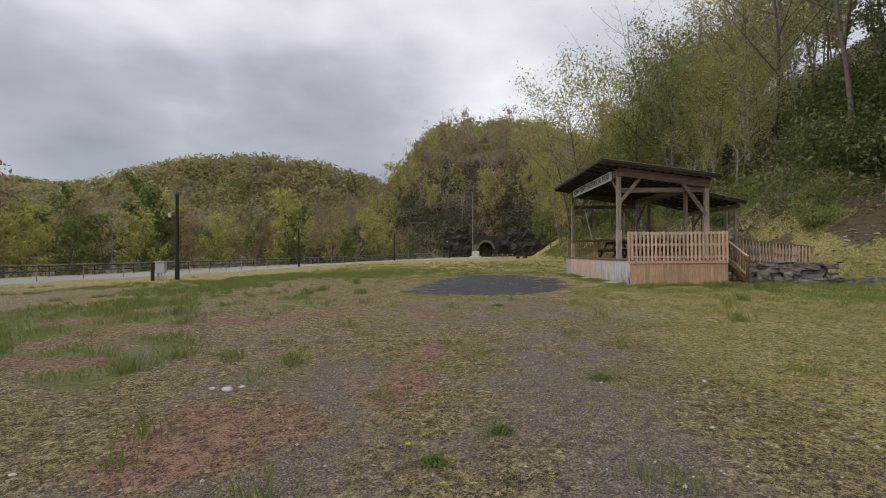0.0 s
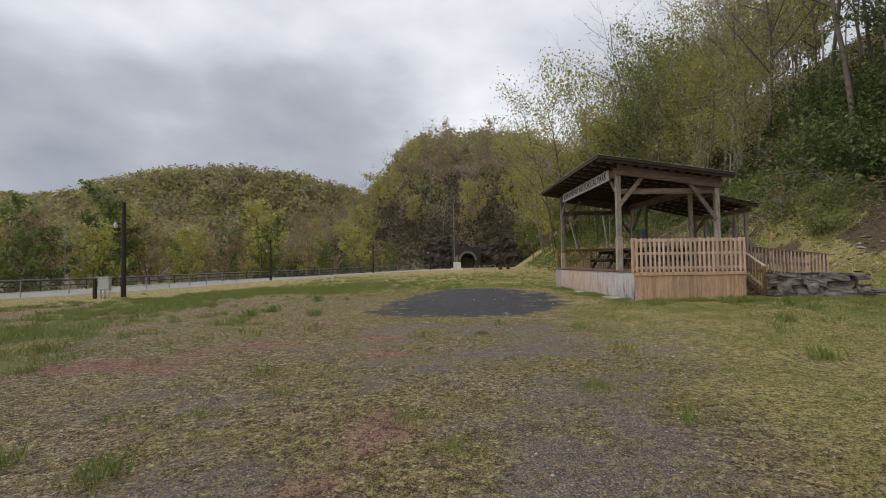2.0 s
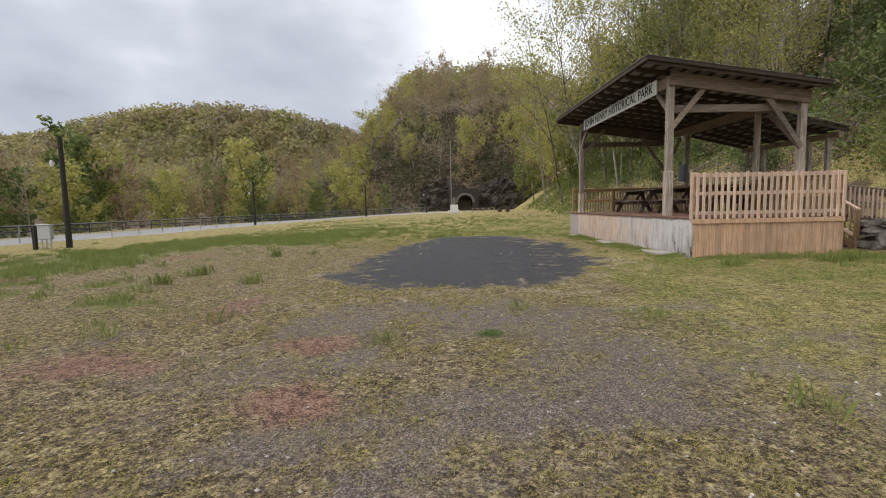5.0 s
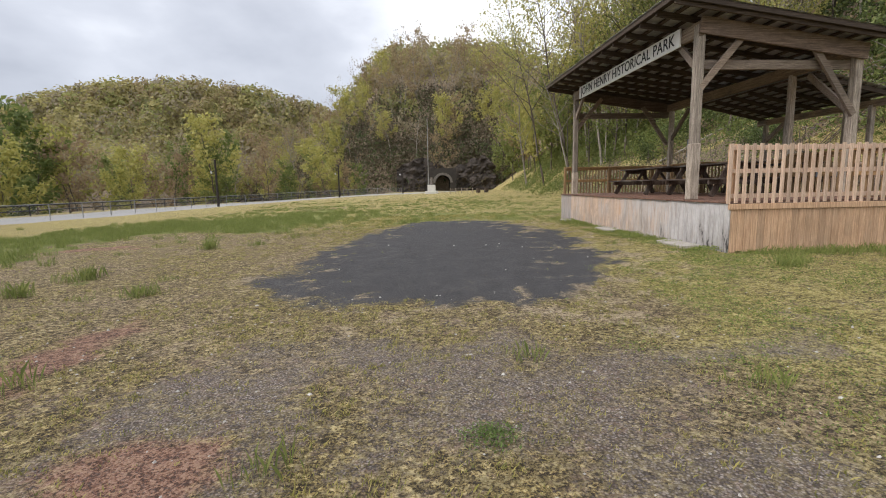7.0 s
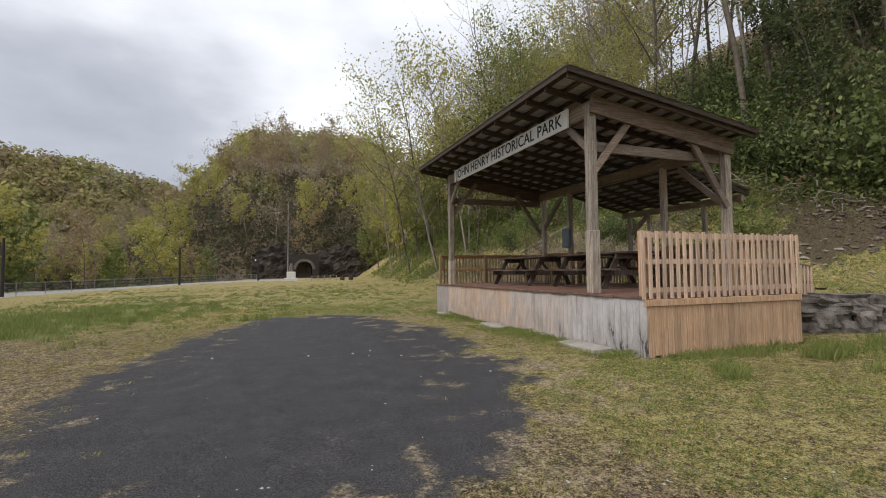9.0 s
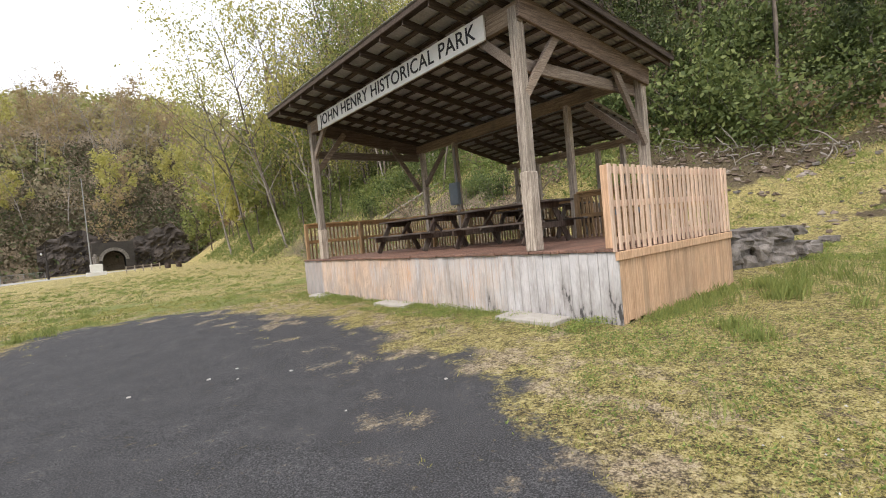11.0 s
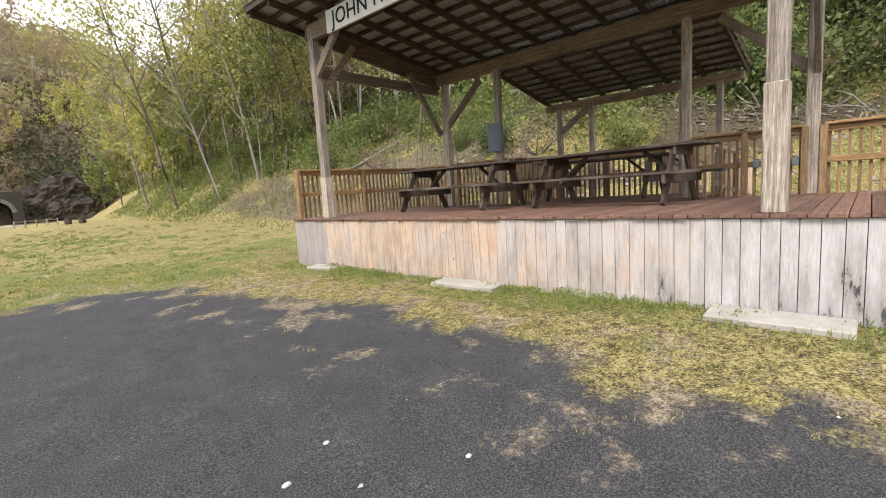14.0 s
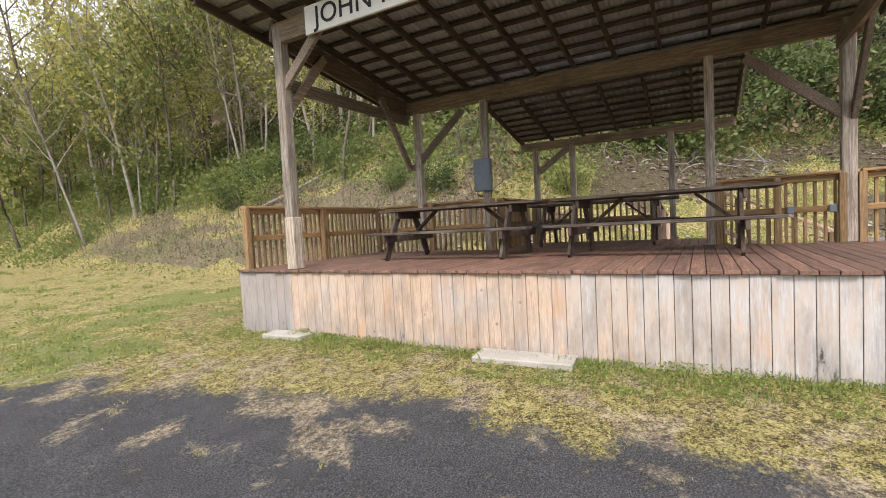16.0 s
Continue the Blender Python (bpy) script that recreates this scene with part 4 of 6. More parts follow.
# ---- electric box on a rear post ----
ebox = thing("electrical_box", (PX1 - 0.14, 25.02, 2.28), "grey steel breaker box fixed to a timber post", "electrical box")
part("case", made(box, PX1 - 0.20, PX1 - 0.075, 24.84, 25.20, 2.26, 2.90, 0.012), M_BOX, ebox)
part("door", made(box, PX1 - 0.212, PX1 - 0.203, 24.86, 25.18, 2.29, 2.86, 0.004), M_BOX, ebox)
part("conduit", made(tube, (PX1 - 0.11, 24.92, 2.9), (PX1 - 0.11, 24.92, 3.9), 0.022), M_FENCE, ebox)


# ---- picnic tables ----
def picnic_table():
    t = thing("picnic_table", (0, 0, 0), "dark weathered wooden picnic table with attached benches", "picnic table", "picnic tables on the stage")
    L = 1.42
    for i in range(5):
        bx = -0.33 + 0.165 * i
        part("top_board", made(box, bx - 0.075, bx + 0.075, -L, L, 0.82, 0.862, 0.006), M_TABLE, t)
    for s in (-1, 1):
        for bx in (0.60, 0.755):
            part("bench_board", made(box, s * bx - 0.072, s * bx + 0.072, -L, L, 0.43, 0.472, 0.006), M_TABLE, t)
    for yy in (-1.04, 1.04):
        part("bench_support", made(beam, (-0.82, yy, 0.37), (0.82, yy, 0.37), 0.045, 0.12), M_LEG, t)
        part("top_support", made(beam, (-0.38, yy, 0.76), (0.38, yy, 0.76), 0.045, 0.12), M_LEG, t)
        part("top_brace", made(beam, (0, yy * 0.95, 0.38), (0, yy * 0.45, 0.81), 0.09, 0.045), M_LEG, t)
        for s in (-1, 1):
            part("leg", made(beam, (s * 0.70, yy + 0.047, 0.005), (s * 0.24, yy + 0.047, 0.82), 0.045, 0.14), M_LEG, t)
    return t


table = picnic_table()
table.matrix_basis = pose(8.78, 24.82, DZ, 0, 0, 0.5)
copy_thing(table, pose(8.98, 21.77, DZ, 0, 0, -2))
copy_thing(table, pose(11.55, 23.0, DZ, 0, 0, 2))

# ---- concrete footing slabs by the front skirting ----
for y0, y1, d in ((18.72, 19.84, 0.42), (22.42, 23.55, 0.34), (26.3, 27.1, 0.30)):
    z = ground_at(6.55, (y0 + y1) / 2)
    bm = made(box, DX0 - d, DX0 - 0.015, y0, y1, z - 0.10, z + 0.06, 0.012)
    for v in bm.verts:
        v.co += Vector((0.02 * math.sin(9 * v.co.y), 0.01, 0.012 * math.sin(5 * v.co.y + 7 * v.co.x)))
    tagged(part("concrete_slab", bm, M_CONC), "pale flat concrete slab against the skirting", "slab", "slabs along the stage")


# ---- trees ----
def frame_of(d):
    q = d.to_track_quat("Z", "Y").to_matrix()
    return q.col[0], q.col[1]


def limb(verts, faces, pts, radii, sides=6):
    base = len(verts)
    for i, (p, r) in enumerate(zip(pts, radii)):
        d = (pts[min(i + 1, len(pts) - 1)] - pts[max(i - 1, 0)]).normalized()
        u, v = frame_of(d)
        for s in range(sides):
            a = 2 * math.pi * s / sides
            verts.append(p + (u * math.cos(a) + v * math.sin(a)) * r)
    for i in range(len(pts) - 1):
        for s in range(sides):
            a, b = base + i * sides + s, base + i * sides + (s + 1) % sides
            faces.append((a, b, b + sides, a + sides))


def wander(rng, p, d, length, steps, bend, lift):
    pts, p, d = [p.copy()], p.copy(), d.normalized()
    for _ in range(steps):
        d = (d + Vector((rng.uniform(-bend, bend), rng.uniform(-bend, bend), rng.uniform(-bend, bend) * 0.6 + lift))).normalized()
        p = p + d * (length / steps)
        pts.append(p.copy())
    return pts


def leaf_quads(rs, centres, spread, size):
    """Loose diamond leaf clumps about the given centres."""
    k = len(centres)
    c = centres + rs.normal(0, 1, (k, 3)) * spread
    u = rs.normal(0, 1, (k, 3))
    u /= np.linalg.norm(u, axis=1)[:, None]
    w = rs.normal(0, 1, (k, 3))
    w -= (w * u).sum(1)[:, None] * u
    w /= np.linalg.norm(w, axis=1)[:, None]
    s = size * rs.uniform(0.55, 1.35, (k, 1))
    q = np.stack([c - u * s, c + w * s * rs.uniform(0.35, 0.7, (k, 1)), c + u * s, c - w * s * rs.uniform(0.35, 0.7, (k, 1))], 1)
    return q


def make_tree(seed, tall, leaves, leaf, leafsize, bark, label, lean=0.05, low=0.35, spread=0.32, category="tree", twigs=3, nb=15, steps=5):
    rng, rs = random.Random(seed), np.random.RandomState(seed)
    verts, faces, tips = [], [], []
    trunk = wander(rng, Vector((0, 0, -0.3)), Vector((rng.uniform(-lean, lean), rng.uniform(-lean, lean), 1)), tall * 0.92, 9, 0.09, 0.05)
    r0 = tall * 0.0064
    limb(verts, faces, trunk, [r0 * (1.25 if i == 0 else 1) * (1 - 0.09 * i) + 0.008 for i in range(10)], 7)
    for i in range(nb):
        t = low + (0.97 - low) * (i + rng.random()) / nb
        f = t * 9
        a = trunk[min(int(f), 8)].lerp(trunk[min(int(f) + 1, 9)], f % 1)
        ang = i * 2.4 + rng.uniform(-0.5, 0.5)
        reach = tall * spread * (1.15 - 0.75 * abs(t - 0.5)) * rng.uniform(0.6, 1.1)
        d = Vector((math.cos(ang), math.sin(ang), rng.uniform(0.45, 1.1)))
        pts = wander(rng, a, d, reach, 5, 0.22, 0.07)
        rb = r0 * (1.05 - t) * 0.55 + 0.012
        limb(verts, faces, pts, [rb * (1 - 0.17 * j) for j in range(6)], 5)
        tips += pts[2:]
        for j in range(twigs):
            b = pts[rng.randint(1, 4)]
            tw = wander(rng, b, (pts[5] - pts[0]).normalized() + Vector((rng.uniform(-1, 1), rng.uniform(-1, 1), rng.uniform(-0.2, 0.9))), reach * rng.uniform(0.35, 0.6), 3, 0.3, 0.1)
            limb(verts, faces, tw, [rb * 0.45, rb * 0.35, rb * 0.22, rb * 0.1], 3)
            tips += tw[1:]
    t = thing("tree", (0, 0, 0), label, category)
    piece("trunk", raw_mesh("trunk", [tuple(v) for v in verts], faces), bark, t, smooth=True)
    if leaves:
        tip = np.array([tuple(p) for p in tips])
        piece("crown", quad_mesh("crown", leaf_quads(rs, tip[rs.randint(0, len(tip), leaves)], tall * 0.03, leafsize)), leaf, t)
    return t


def make_bush(seed, size, leaf, leaves, leafsize, label):
    rng, rs = random.Random(seed), np.random.RandomState(seed)
    verts, faces, tips = [], [], []
    for i in range(9):
        ang = i * 2.4
        pts = wander(rng, Vector((0.1 * math.cos(ang), 0.1 * math.sin(ang), -0.1)), Vector((math.cos(ang) * 0.7, math.sin(ang) * 0.7, rng.uniform(0.7, 1.4))), size * rng.uniform(0.7, 1.15), 4, 0.3, 0.02)
        limb(verts, faces, pts, [0.03, 0.024, 0.018, 0.012, 0.006], 4)
        tips += pts[1:]
    t = thing("shrub", (0, 0, 0), label, "shrub")
    piece("stem", raw_mesh("stem", [tuple(v) for v in verts], faces), M_BARK, t)
    tip = np.array([tuple(p) for p in tips])
    piece("foliage", quad_mesh("foliage", leaf_quads(rs, tip[rs.randint(0, len(tip), leaves)], size * 0.17, leafsize)), leaf, t)
    return t


TREES = [
    make_tree(1, 18, 2300, M_LIT_YOUNG, 0.125, M_BARK, "tall hardwood with sparse yellow-green spring leaves"),
    make_tree(2, 16, 2700, M_LEAF[1], 0.13, M_BARK, "hardwood tree with fresh green leaves on the hillside"),
    make_tree(3, 19, 700, M_LEAF[2], 0.10, M_PALEBARK, "tall pale-barked tree, nearly bare with russet buds"),
    make_tree(4, 13, 3000, M_LEAF[1], 0.14, M_BARK, "full green broad-leaved tree with a rounded crown", low=0.2),
    make_tree(5, 21, 80, M_LEAF[2], 0.09, M_BARK, "bare grey-brown tree with a tangle of thin branches", twigs=4),
    make_tree(6, 14, 2400, M_LIT_YOUNG, 0.12, M_PALEBARK, "slender tree with yellow-green spring foliage", low=0.25),
    make_tree(7, 9, 4400, M_LEAF[3], 0.095, M_BARK, "dense dark evergreen tree on the slope", low=0.08, spread=0.42, nb=10),
]
LIGHT = [
    make_tree(31, 15, 1150, M_LEAF[0], 0.33, M_BARK, "hardwood with yellow-green spring crown", low=0.22, twigs=1, nb=11),
    make_tree(32, 14, 1250, M_LEAF[1], 0.33, M_BARK, "leafy green tree by the river", low=0.15, twigs=1, nb=11),
    make_tree(33, 17, 350, M_LEAF[2], 0.18, M_PALEBARK, "pale grey nearly bare tree with russet buds", low=0.25, twigs=3, nb=12),
    make_tree(34, 11, 1300, M_LEAF[0], 0.30, M_BARK, "low spreading tree with bright yellow-green leaves", low=0.1, spread=0.42, twigs=1, nb=11),
    make_tree(35, 15, 850, M_LEAF[2], 0.29, M_BARK, "hardwood with russet young leaves", low=0.2, twigs=1, nb=11),
]
BUSHES = [
    make_bush(11, 2.3, M_SHRUB, 2500, 0.085, "dense dark green evergreen shrub on the bank"),
    make_bush(12, 1.9, M_LEAF[1], 1500, 0.08, "loose bright green shrub on the bank"),
    make_bush(13, 2.0, M_LEAF[2], 300, 0.08, "bare brown brush with a few buds"),
]


JOINED = []


def plant(proto, x, y, s, group, rng, lean=0.0, first=set(), joined=False):
    m = pose(x, y, ground_at(x, y) - 0.05, rng.uniform(-lean, lean), rng.uniform(-lean, lean), rng.uniform(0, 360))
    if joined:
        JOINED.append((proto, m @ Matrix.Diagonal((s, s, s * rng.uniform(0.9, 1.12), 1))))
        return None
    if proto in first:
        ob = copy_thing(proto, m)
    else:
        first.add(proto)
        ob = proto
        ob.matrix_basis = m
    ob.scale = (s, s, s * rng.uniform(0.9, 1.12))
    ob["group"] = group
    return ob


rng = random.Random(21)


def scatter_hill(count, y0, y1, d0, d1, kinds, group, gap, smin=0.75, smax=1.15, lean=4.0, joined=False):
    spots, tries = [], 0
    while len(spots) < count and tries < count * 30:
        tries += 1
        y = rng.uniform(y0, y1)
        d = d0 + (d1 - d0) * rng.random() ** 1.3
        x = float(hill_foot(y)) + d
        if all((x - a) ** 2 + (y - b) ** 2 > gap * gap for a, b in spots):
            spots.append((x, y))
            plant(rng.choice(kinds), x, y, rng.uniform(smin, smax), group, rng, lean, joined=joined)


T, U = TREES, LIGHT
scatter_hill(46, 30, 80, 9, 40, [T[0], T[2], T[4], T[5], T[4], T[1]], "hillside woodland", 2.8, 0.9, 1.25)
scatter_hill(44, 8, 30, 12, 40, [T[1], T[4], T[6], T[0], T[6], T[2]], "hillside woodland", 2.5, 0.85, 1.25)
scatter_hill(9, 44, 56, 5.5, 12, [T[0], T[5], T[1], T[5]], "trees at the foot of the hill", 2.2, 0.95, 1.2, 6.0)
scatter_hill(10, 54, 84, 4, 12, [T[0], T[5], T[1], T[3]], "trees at the foot of the hill", 3.0, 0.8, 1.1, 6.0)
scatter_hill(16, 56, 90, 8, 26, [T[0], T[2], T[4], T[4], T[5]], "hillside woodland", 3.0, 0.95, 1.3)
scatter_hill(7, 34, 44, 8, 13, [T[2], T[5], T[4]], "trees at the foot of the hill", 2.2, 0.7, 1.0, 9.0)
scatter_hill(42, 78, 134, 3, 55, [U[0], U[1], U[2], U[4], U[3]], "", 3.4, 0.8, 1.2, joined=True)
scatter_hill(20, 20, 80, 40, 85, [U[2], U[2], U[2], U[4], U[1]], "", 4.0, 0.9, 1.2, joined=True)
scatter_hill(40, 6, 34, 9.5, 17, [BUSHES[0], BUSHES[0], BUSHES[1], BUSHES[0], BUSHES[2]], "hillside brush", 1.6, 0.8, 1.7)
scatter_hill(26, 27, 78, 5, 12, [BUSHES[1], BUSHES[2], BUSHES[1], BUSHES[0]], "hillside brush", 2.0, 0.5, 1.1)
scatter_hill(16, 25, 46, 4, 10, [BUSHES[0], BUSHES[1], BUSHES[2]], "hillside brush", 1.6, 0.5, 0.95)
scatter_hill(9, 34, 60, 5, 13, [T[2], T[4], T[5]], "trees at the foot of the hill", 2.4, 0.55, 0.8, 13.0)


def scatter_box(count, x0, x1, y0, y1, kinds, group, gap, smin, smax, test, joined=False):
    spots, tries = [], 0
    while len(spots) < count and tries < count * 40:
        tries += 1
        x, y = rng.uniform(x0, x1), rng.uniform(y0, y1)
        if test(x, y) and all((x - a) ** 2 + (y - b) ** 2 > gap * gap for a, b in spots):
            spots.append((x, y))
            plant(rng.choice(kinds), x, y, rng.uniform(smin, smax), group, rng, 3.0, joined=joined)


scatter_box(125, -130, -10, 18, 150, [U[0], U[1], U[1], U[3], U[3], U[2], U[4]], "trees along the river bank", 3.6, 0.65, 1.0,
            lambda x, y: -48 < float(side(np.array(x), np.array(y))) < -12)
scatter_box(62, -62, 36, 138, 195, [U[0], U[2], U[2], U[4], U[2], U[0]], "", 4.0, 0.75, 1.1, lambda x, y: True, True)
scatter_box(34, -55, 40, 172, 206, [U[2], U[2], U[4]], "", 3.4, 0.9, 1.25, lambda x, y: True, True)
for x, y, s in ((-61, 70, 1.2), (-66, 74, 1.0), (-51, 75, 1.15), (-47, 79, 0.95), (-33, 92, 1.05)):
    plant(U[1] if s > 1.1 else U[0], x, y, s, "trees along the river bank", rng, 2.0)


scatter_hill(13, 62, 100, 9, 30, [U[0], U[1], U[0], U[4]], "", 3.6, 0.9, 1.25, joined=True)
hero = random.Random(77)
for proto, x, y, s, tip in ((T[0], 18.6, 61.0, 1.35, 11), (T[5], 20.5, 57.0, 1.6, 7), (T[0], 18.8, 72.0, 1.4, 12), (T[5], 19.2, 83.0, 1.7, 10), (T[2], 22.5, 66.0, 1.3, 5), (T[4], 24.5, 54.0, 1.2, 6), (T[2], 17.6, 58.0, 0.8, 17)):
    ob = copy_thing(proto, pose(x, y, ground_at(x, y) - 0.1) @ pose(0, 0, 0, 0, -tip, 0) @ pose(0, 0, 0, 0, 0, hero.uniform(0, 360)))
    ob.scale = (s * 0.9, s * 0.9, s)
    ob["group"] = "trees at the foot of the hill"


def join_woods():
    """The trees too far off to count, one mesh for each material."""
    pools = {}
    for proto, m in JOINED:
        arr = np.array(m)
        for ch in proto.children:
            me = ch.data
            co = np.empty(len(me.vertices) * 3, np.float32)
            me.vertices.foreach_get("co", co)
            co = co.reshape(-1, 3) @ arr[:3, :3].T + arr[:3, 3]
            vi = np.empty(len(me.loops), np.int32)
            me.loops.foreach_get("vertex_index", vi)
            pools.setdefault((ch.name.split(".")[0], me.materials[0]), []).append((co, vi))
    for (kind, mat), bits in pools.items():
        off, cos, vis = 0, [], []
        for co, vi in bits:
            cos.append(co)
            vis.append(vi + off)
            off += len(co)
        co, vi = np.concatenate(cos).astype(np.float32), np.concatenate(vis).astype(np.int32)
        me = bpy.data.meshes.new("woods")
        me.vertices.add(len(co))
        me.vertices.foreach_set("co", co.reshape(-1))
        me.loops.add(len(vi))
        me.loops.foreach_set("vertex_index", vi)
        me.polygons.add(len(vi) // 4)
        me.polygons.foreach_set("loop_start", np.arange(0, len(vi), 4, dtype=np.int32))
        me.update()
        me.validate()
        tagged(piece("woods", me, mat), "distant trees of the wooded slopes above the tunnel", "woods", kind="stuff")


join_woods()


def underbrush(name, seed, clumps, mat, label, d0, d1, y0, y1, size, lift):
    """Low leafy growth that hides the slope between the trunks."""
    rs = np.random.RandomState(seed)
    y = rs.uniform(y0, y1, clumps)
    d = d0 + (d1 - d0) * rs.rand(clumps) ** 1.4
    x = hill_foot(y) + d
    per = 34
    h = rs.uniform(0.3, 1.0, clumps) * lift
    cx, cy = np.repeat(x, per) + rs.normal(0, 0.7, clumps * per), np.repeat(y, per) + rs.normal(0, 0.7, clumps * per)
    cz = height(cx, cy) + np.repeat(h, per) * rs.rand(clumps * per) ** 0.7
    q = leaf_quads(rs, np.stack([cx, cy, cz], -1), 0.08, size)
    tagged(piece(name, quad_mesh(name, q), mat), label, "underbrush", kind="stuff")


underbrush("underbrush", 61, 1500, M_LEAF[3], "dark green undergrowth between the hillside trees", 10, 34, 4, 60, 0.11, 2.6)
underbrush("underbrush", 62, 900, M_LEAF[1], "fresh green undergrowth on the wooded slope", 7, 40, 26, 130, 0.17, 2.2)
underbrush("underbrush", 64, 520, M_LEAF[1], "green brush at the foot of the wooded slope", 5.5, 14, 44, 92, 0.13, 2.4)
underbrush("underbrush", 65, 620, M_LEAF[1], "low green brush along the grassy bank edge", 9.0, 13.5, 6, 36, 0.085, 0.8)
underbrush("underbrush", 66, 420, M_LEAF[1], "green undergrowth on the slope behind the stage", 5.5, 15, 26, 60, 0.10, 1.4)
underbrush("underbrush", 63, 600, M_LEAF[2], "brown dry undergrowth on the wooded slope", 9, 45, 10, 130, 0.15, 2.0)


underbrush("bank_weeds", 68, 420, M_WEED, "low green weeds and grass on the leaf-covered bank", 0.4, 8, 27.5, 62, 0.05, 0.4)
underbrush("bank_weeds", 70, 300, M_LEAF[1], "green brush over the bank before the tunnel", 0.8, 8, 58, 104, 0.12, 1.0)
underbrush("bank_weeds", 69, 150, M_SHADEBRUSH, "dry brown weeds on the leaf-covered bank", 0.4, 9, 27.5, 62, 0.05, 0.5)
underbrush("underbrush", 67, 260, M_SHADEBRUSH, "dry brown roots and litter along the eroded bank edge", 6.8, 9.8, 10, 31, 0.045, 0.22)


def back_brush(seed, clumps, mat, label, size, lift):
    """Brush that covers the slope over the tunnel."""
    rs = np.random.RandomState(seed)
    x, y = rs.uniform(-60, 30, clumps), 137.5 + 50 * rs.rand(clumps) ** 1.5
    keep = ~((np.abs(x - 9.3) < 3.2) & (y < 142))
    x, y = x[keep], y[keep]
    per = 26
    k = len(x) * per
    cx, cy = np.repeat(x, per) + rs.normal(0, 1.3, k), np.repeat(y, per) + rs.normal(0, 1.3, k)
    cz = height(cx, cy) + np.repeat(rs.uniform(0.4, 1.0, len(x)) * lift, per) * rs.rand(k)
    tagged(piece("underbrush", quad_mesh("underbrush", leaf_quads(rs, np.stack([cx, cy, cz], -1), 0.2, size)), mat), label, "underbrush", kind="stuff")


back_brush(71, 1000, M_SHADEBRUSH, "dull brown brush on the slope over the tunnel", 0.42, 5.0)
back_brush(72, 600, M_LEAF[3], "dark green brush on the slope over the tunnel", 0.40, 4.0)


def crown_quads(rs, c, out, size):
    """Clumps of foliage that face outward from the middle of their crown."""
    k = len(c)
    nrm = out + rs.normal(0, 0.35, (k, 3))
    nrm /= np.linalg.norm(nrm, axis=1)[:, None]
    u = np.cross(nrm, rs.normal(0, 1, (k, 3)))
    u /= np.linalg.norm(u, axis=1)[:, None]
    w = np.cross(nrm, u)
    s = size * rs.uniform(0.6, 1.3, (k, 1))
    v = s * rs.uniform(0.6, 1.0, (k, 1))
    return np.stack([c - u * s, c - w * v, c + u * s, c + w * v], 1)


def far_woods():
    """All the woodland of the distant hills, one crown of small clumps a tree."""
    rs = np.random.RandomState(5)
    n = 17000
    x, y = rs.uniform(-480, 60, n), rs.uniform(110, 420, n)
    s = side(x, y)
    ok = (s < -42) & (np.hypot(x, y) > 105) | (y > 150) & (x > -62)
    ok &= np.arctan2(x, y) > -0.98
    x, y = x[ok], y[ok]
    z, h = height(x, y), rs.uniform(9, 16, len(x))
    # leave out the far sides of the hills
    eye = 7.0
    seen = np.ones(len(x), bool)
    for f in np.linspace(0.3, 0.97, 26):
        seen &= height(x * f, y * f) + 5 < eye + (z + h - eye) * f
    seen &= ~((y > 150) & (x > -62) & (y < 215) & (rs.rand(len(x)) < 0.6))
    seen &= ((z + h) / np.hypot(x, y) > 0.085) | (np.hypot(x, y) < 170)
    h = np.where((x > -62) & (y < 240), h * 0.7, h)
    x, y, z, h = x[seen][:2500], y[seen][:2500], z[seen][:2500], h[seen][:2500]
    m, k = len(x), 100
    a, u, r = rs.uniform(0, 2 * np.pi, (m, k)), rs.uniform(-0.75, 1, (m, k)), rs.uniform(0.84, 1.04, (m, k))
    lump = 1 + 0.22 * np.sin(3 * a + rs.uniform(0, 6, (m, 1))) * np.sin(4 * u + rs.uniform(0, 6, (m, 1)))
    rad = (h * 0.36)[:, None] * lump
    c = np.stack([x[:, None] + rad * r * np.sqrt(1 - u * u) * np.cos(a), y[:, None] + rad * r * np.sqrt(1 - u * u) * np.sin(a), (z + h * 0.52)[:, None] + (h * 0.48)[:, None] * r * u * lump], -1)
    out = np.stack([np.sqrt(1 - u * u) * np.cos(a), np.sqrt(1 - u * u) * np.sin(a), u], -1).reshape(-1, 3)
    q = crown_quads(rs, c.reshape(-1, 3), out, np.repeat(np.clip(0.0029 * np.hypot(x, y), 0.45, 0.95), k)[:, None])
    tone, edge = rs.rand(m), 0.0
    for (word, _, share), mat in zip(FAR_TONES, M_FAR):
        pick = np.repeat((tone >= edge) & (tone < edge + share), k)
        edge += share
        tagged(piece("far_woods", quad_mesh("far_woods", q[pick]), mat), "distant hillside woodland with %s crowns" % word, "woods", kind="stuff")


far_woods()


# ---- grass ----
def blades(x, y, tall, width, rs, bend=0.5):
    """One narrow leaning blade a place."""
    k = len(x)
    z = height(x, y) - 0.005
    ang, lean = rs.uniform(0, 2 * np.pi, k), rs.uniform(0.05, bend, k) * tall
    dx, dy = np.cos(ang), np.sin(ang)
    p = np.stack([x, y, z], -1)
    sideways = np.stack([-dy, dx, np.zeros(k)], -1) * (width * rs.uniform(0.6, 1.3, k))[:, None]
    mid = p + np.stack([dx * lean * 0.35, dy * lean * 0.35, tall * 0.6], -1)
    top = p + np.stack([dx * lean, dy * lean, tall], -1)
    return np.stack([p - sideways, p + sideways, mid + sideways * 0.7, top], 1)


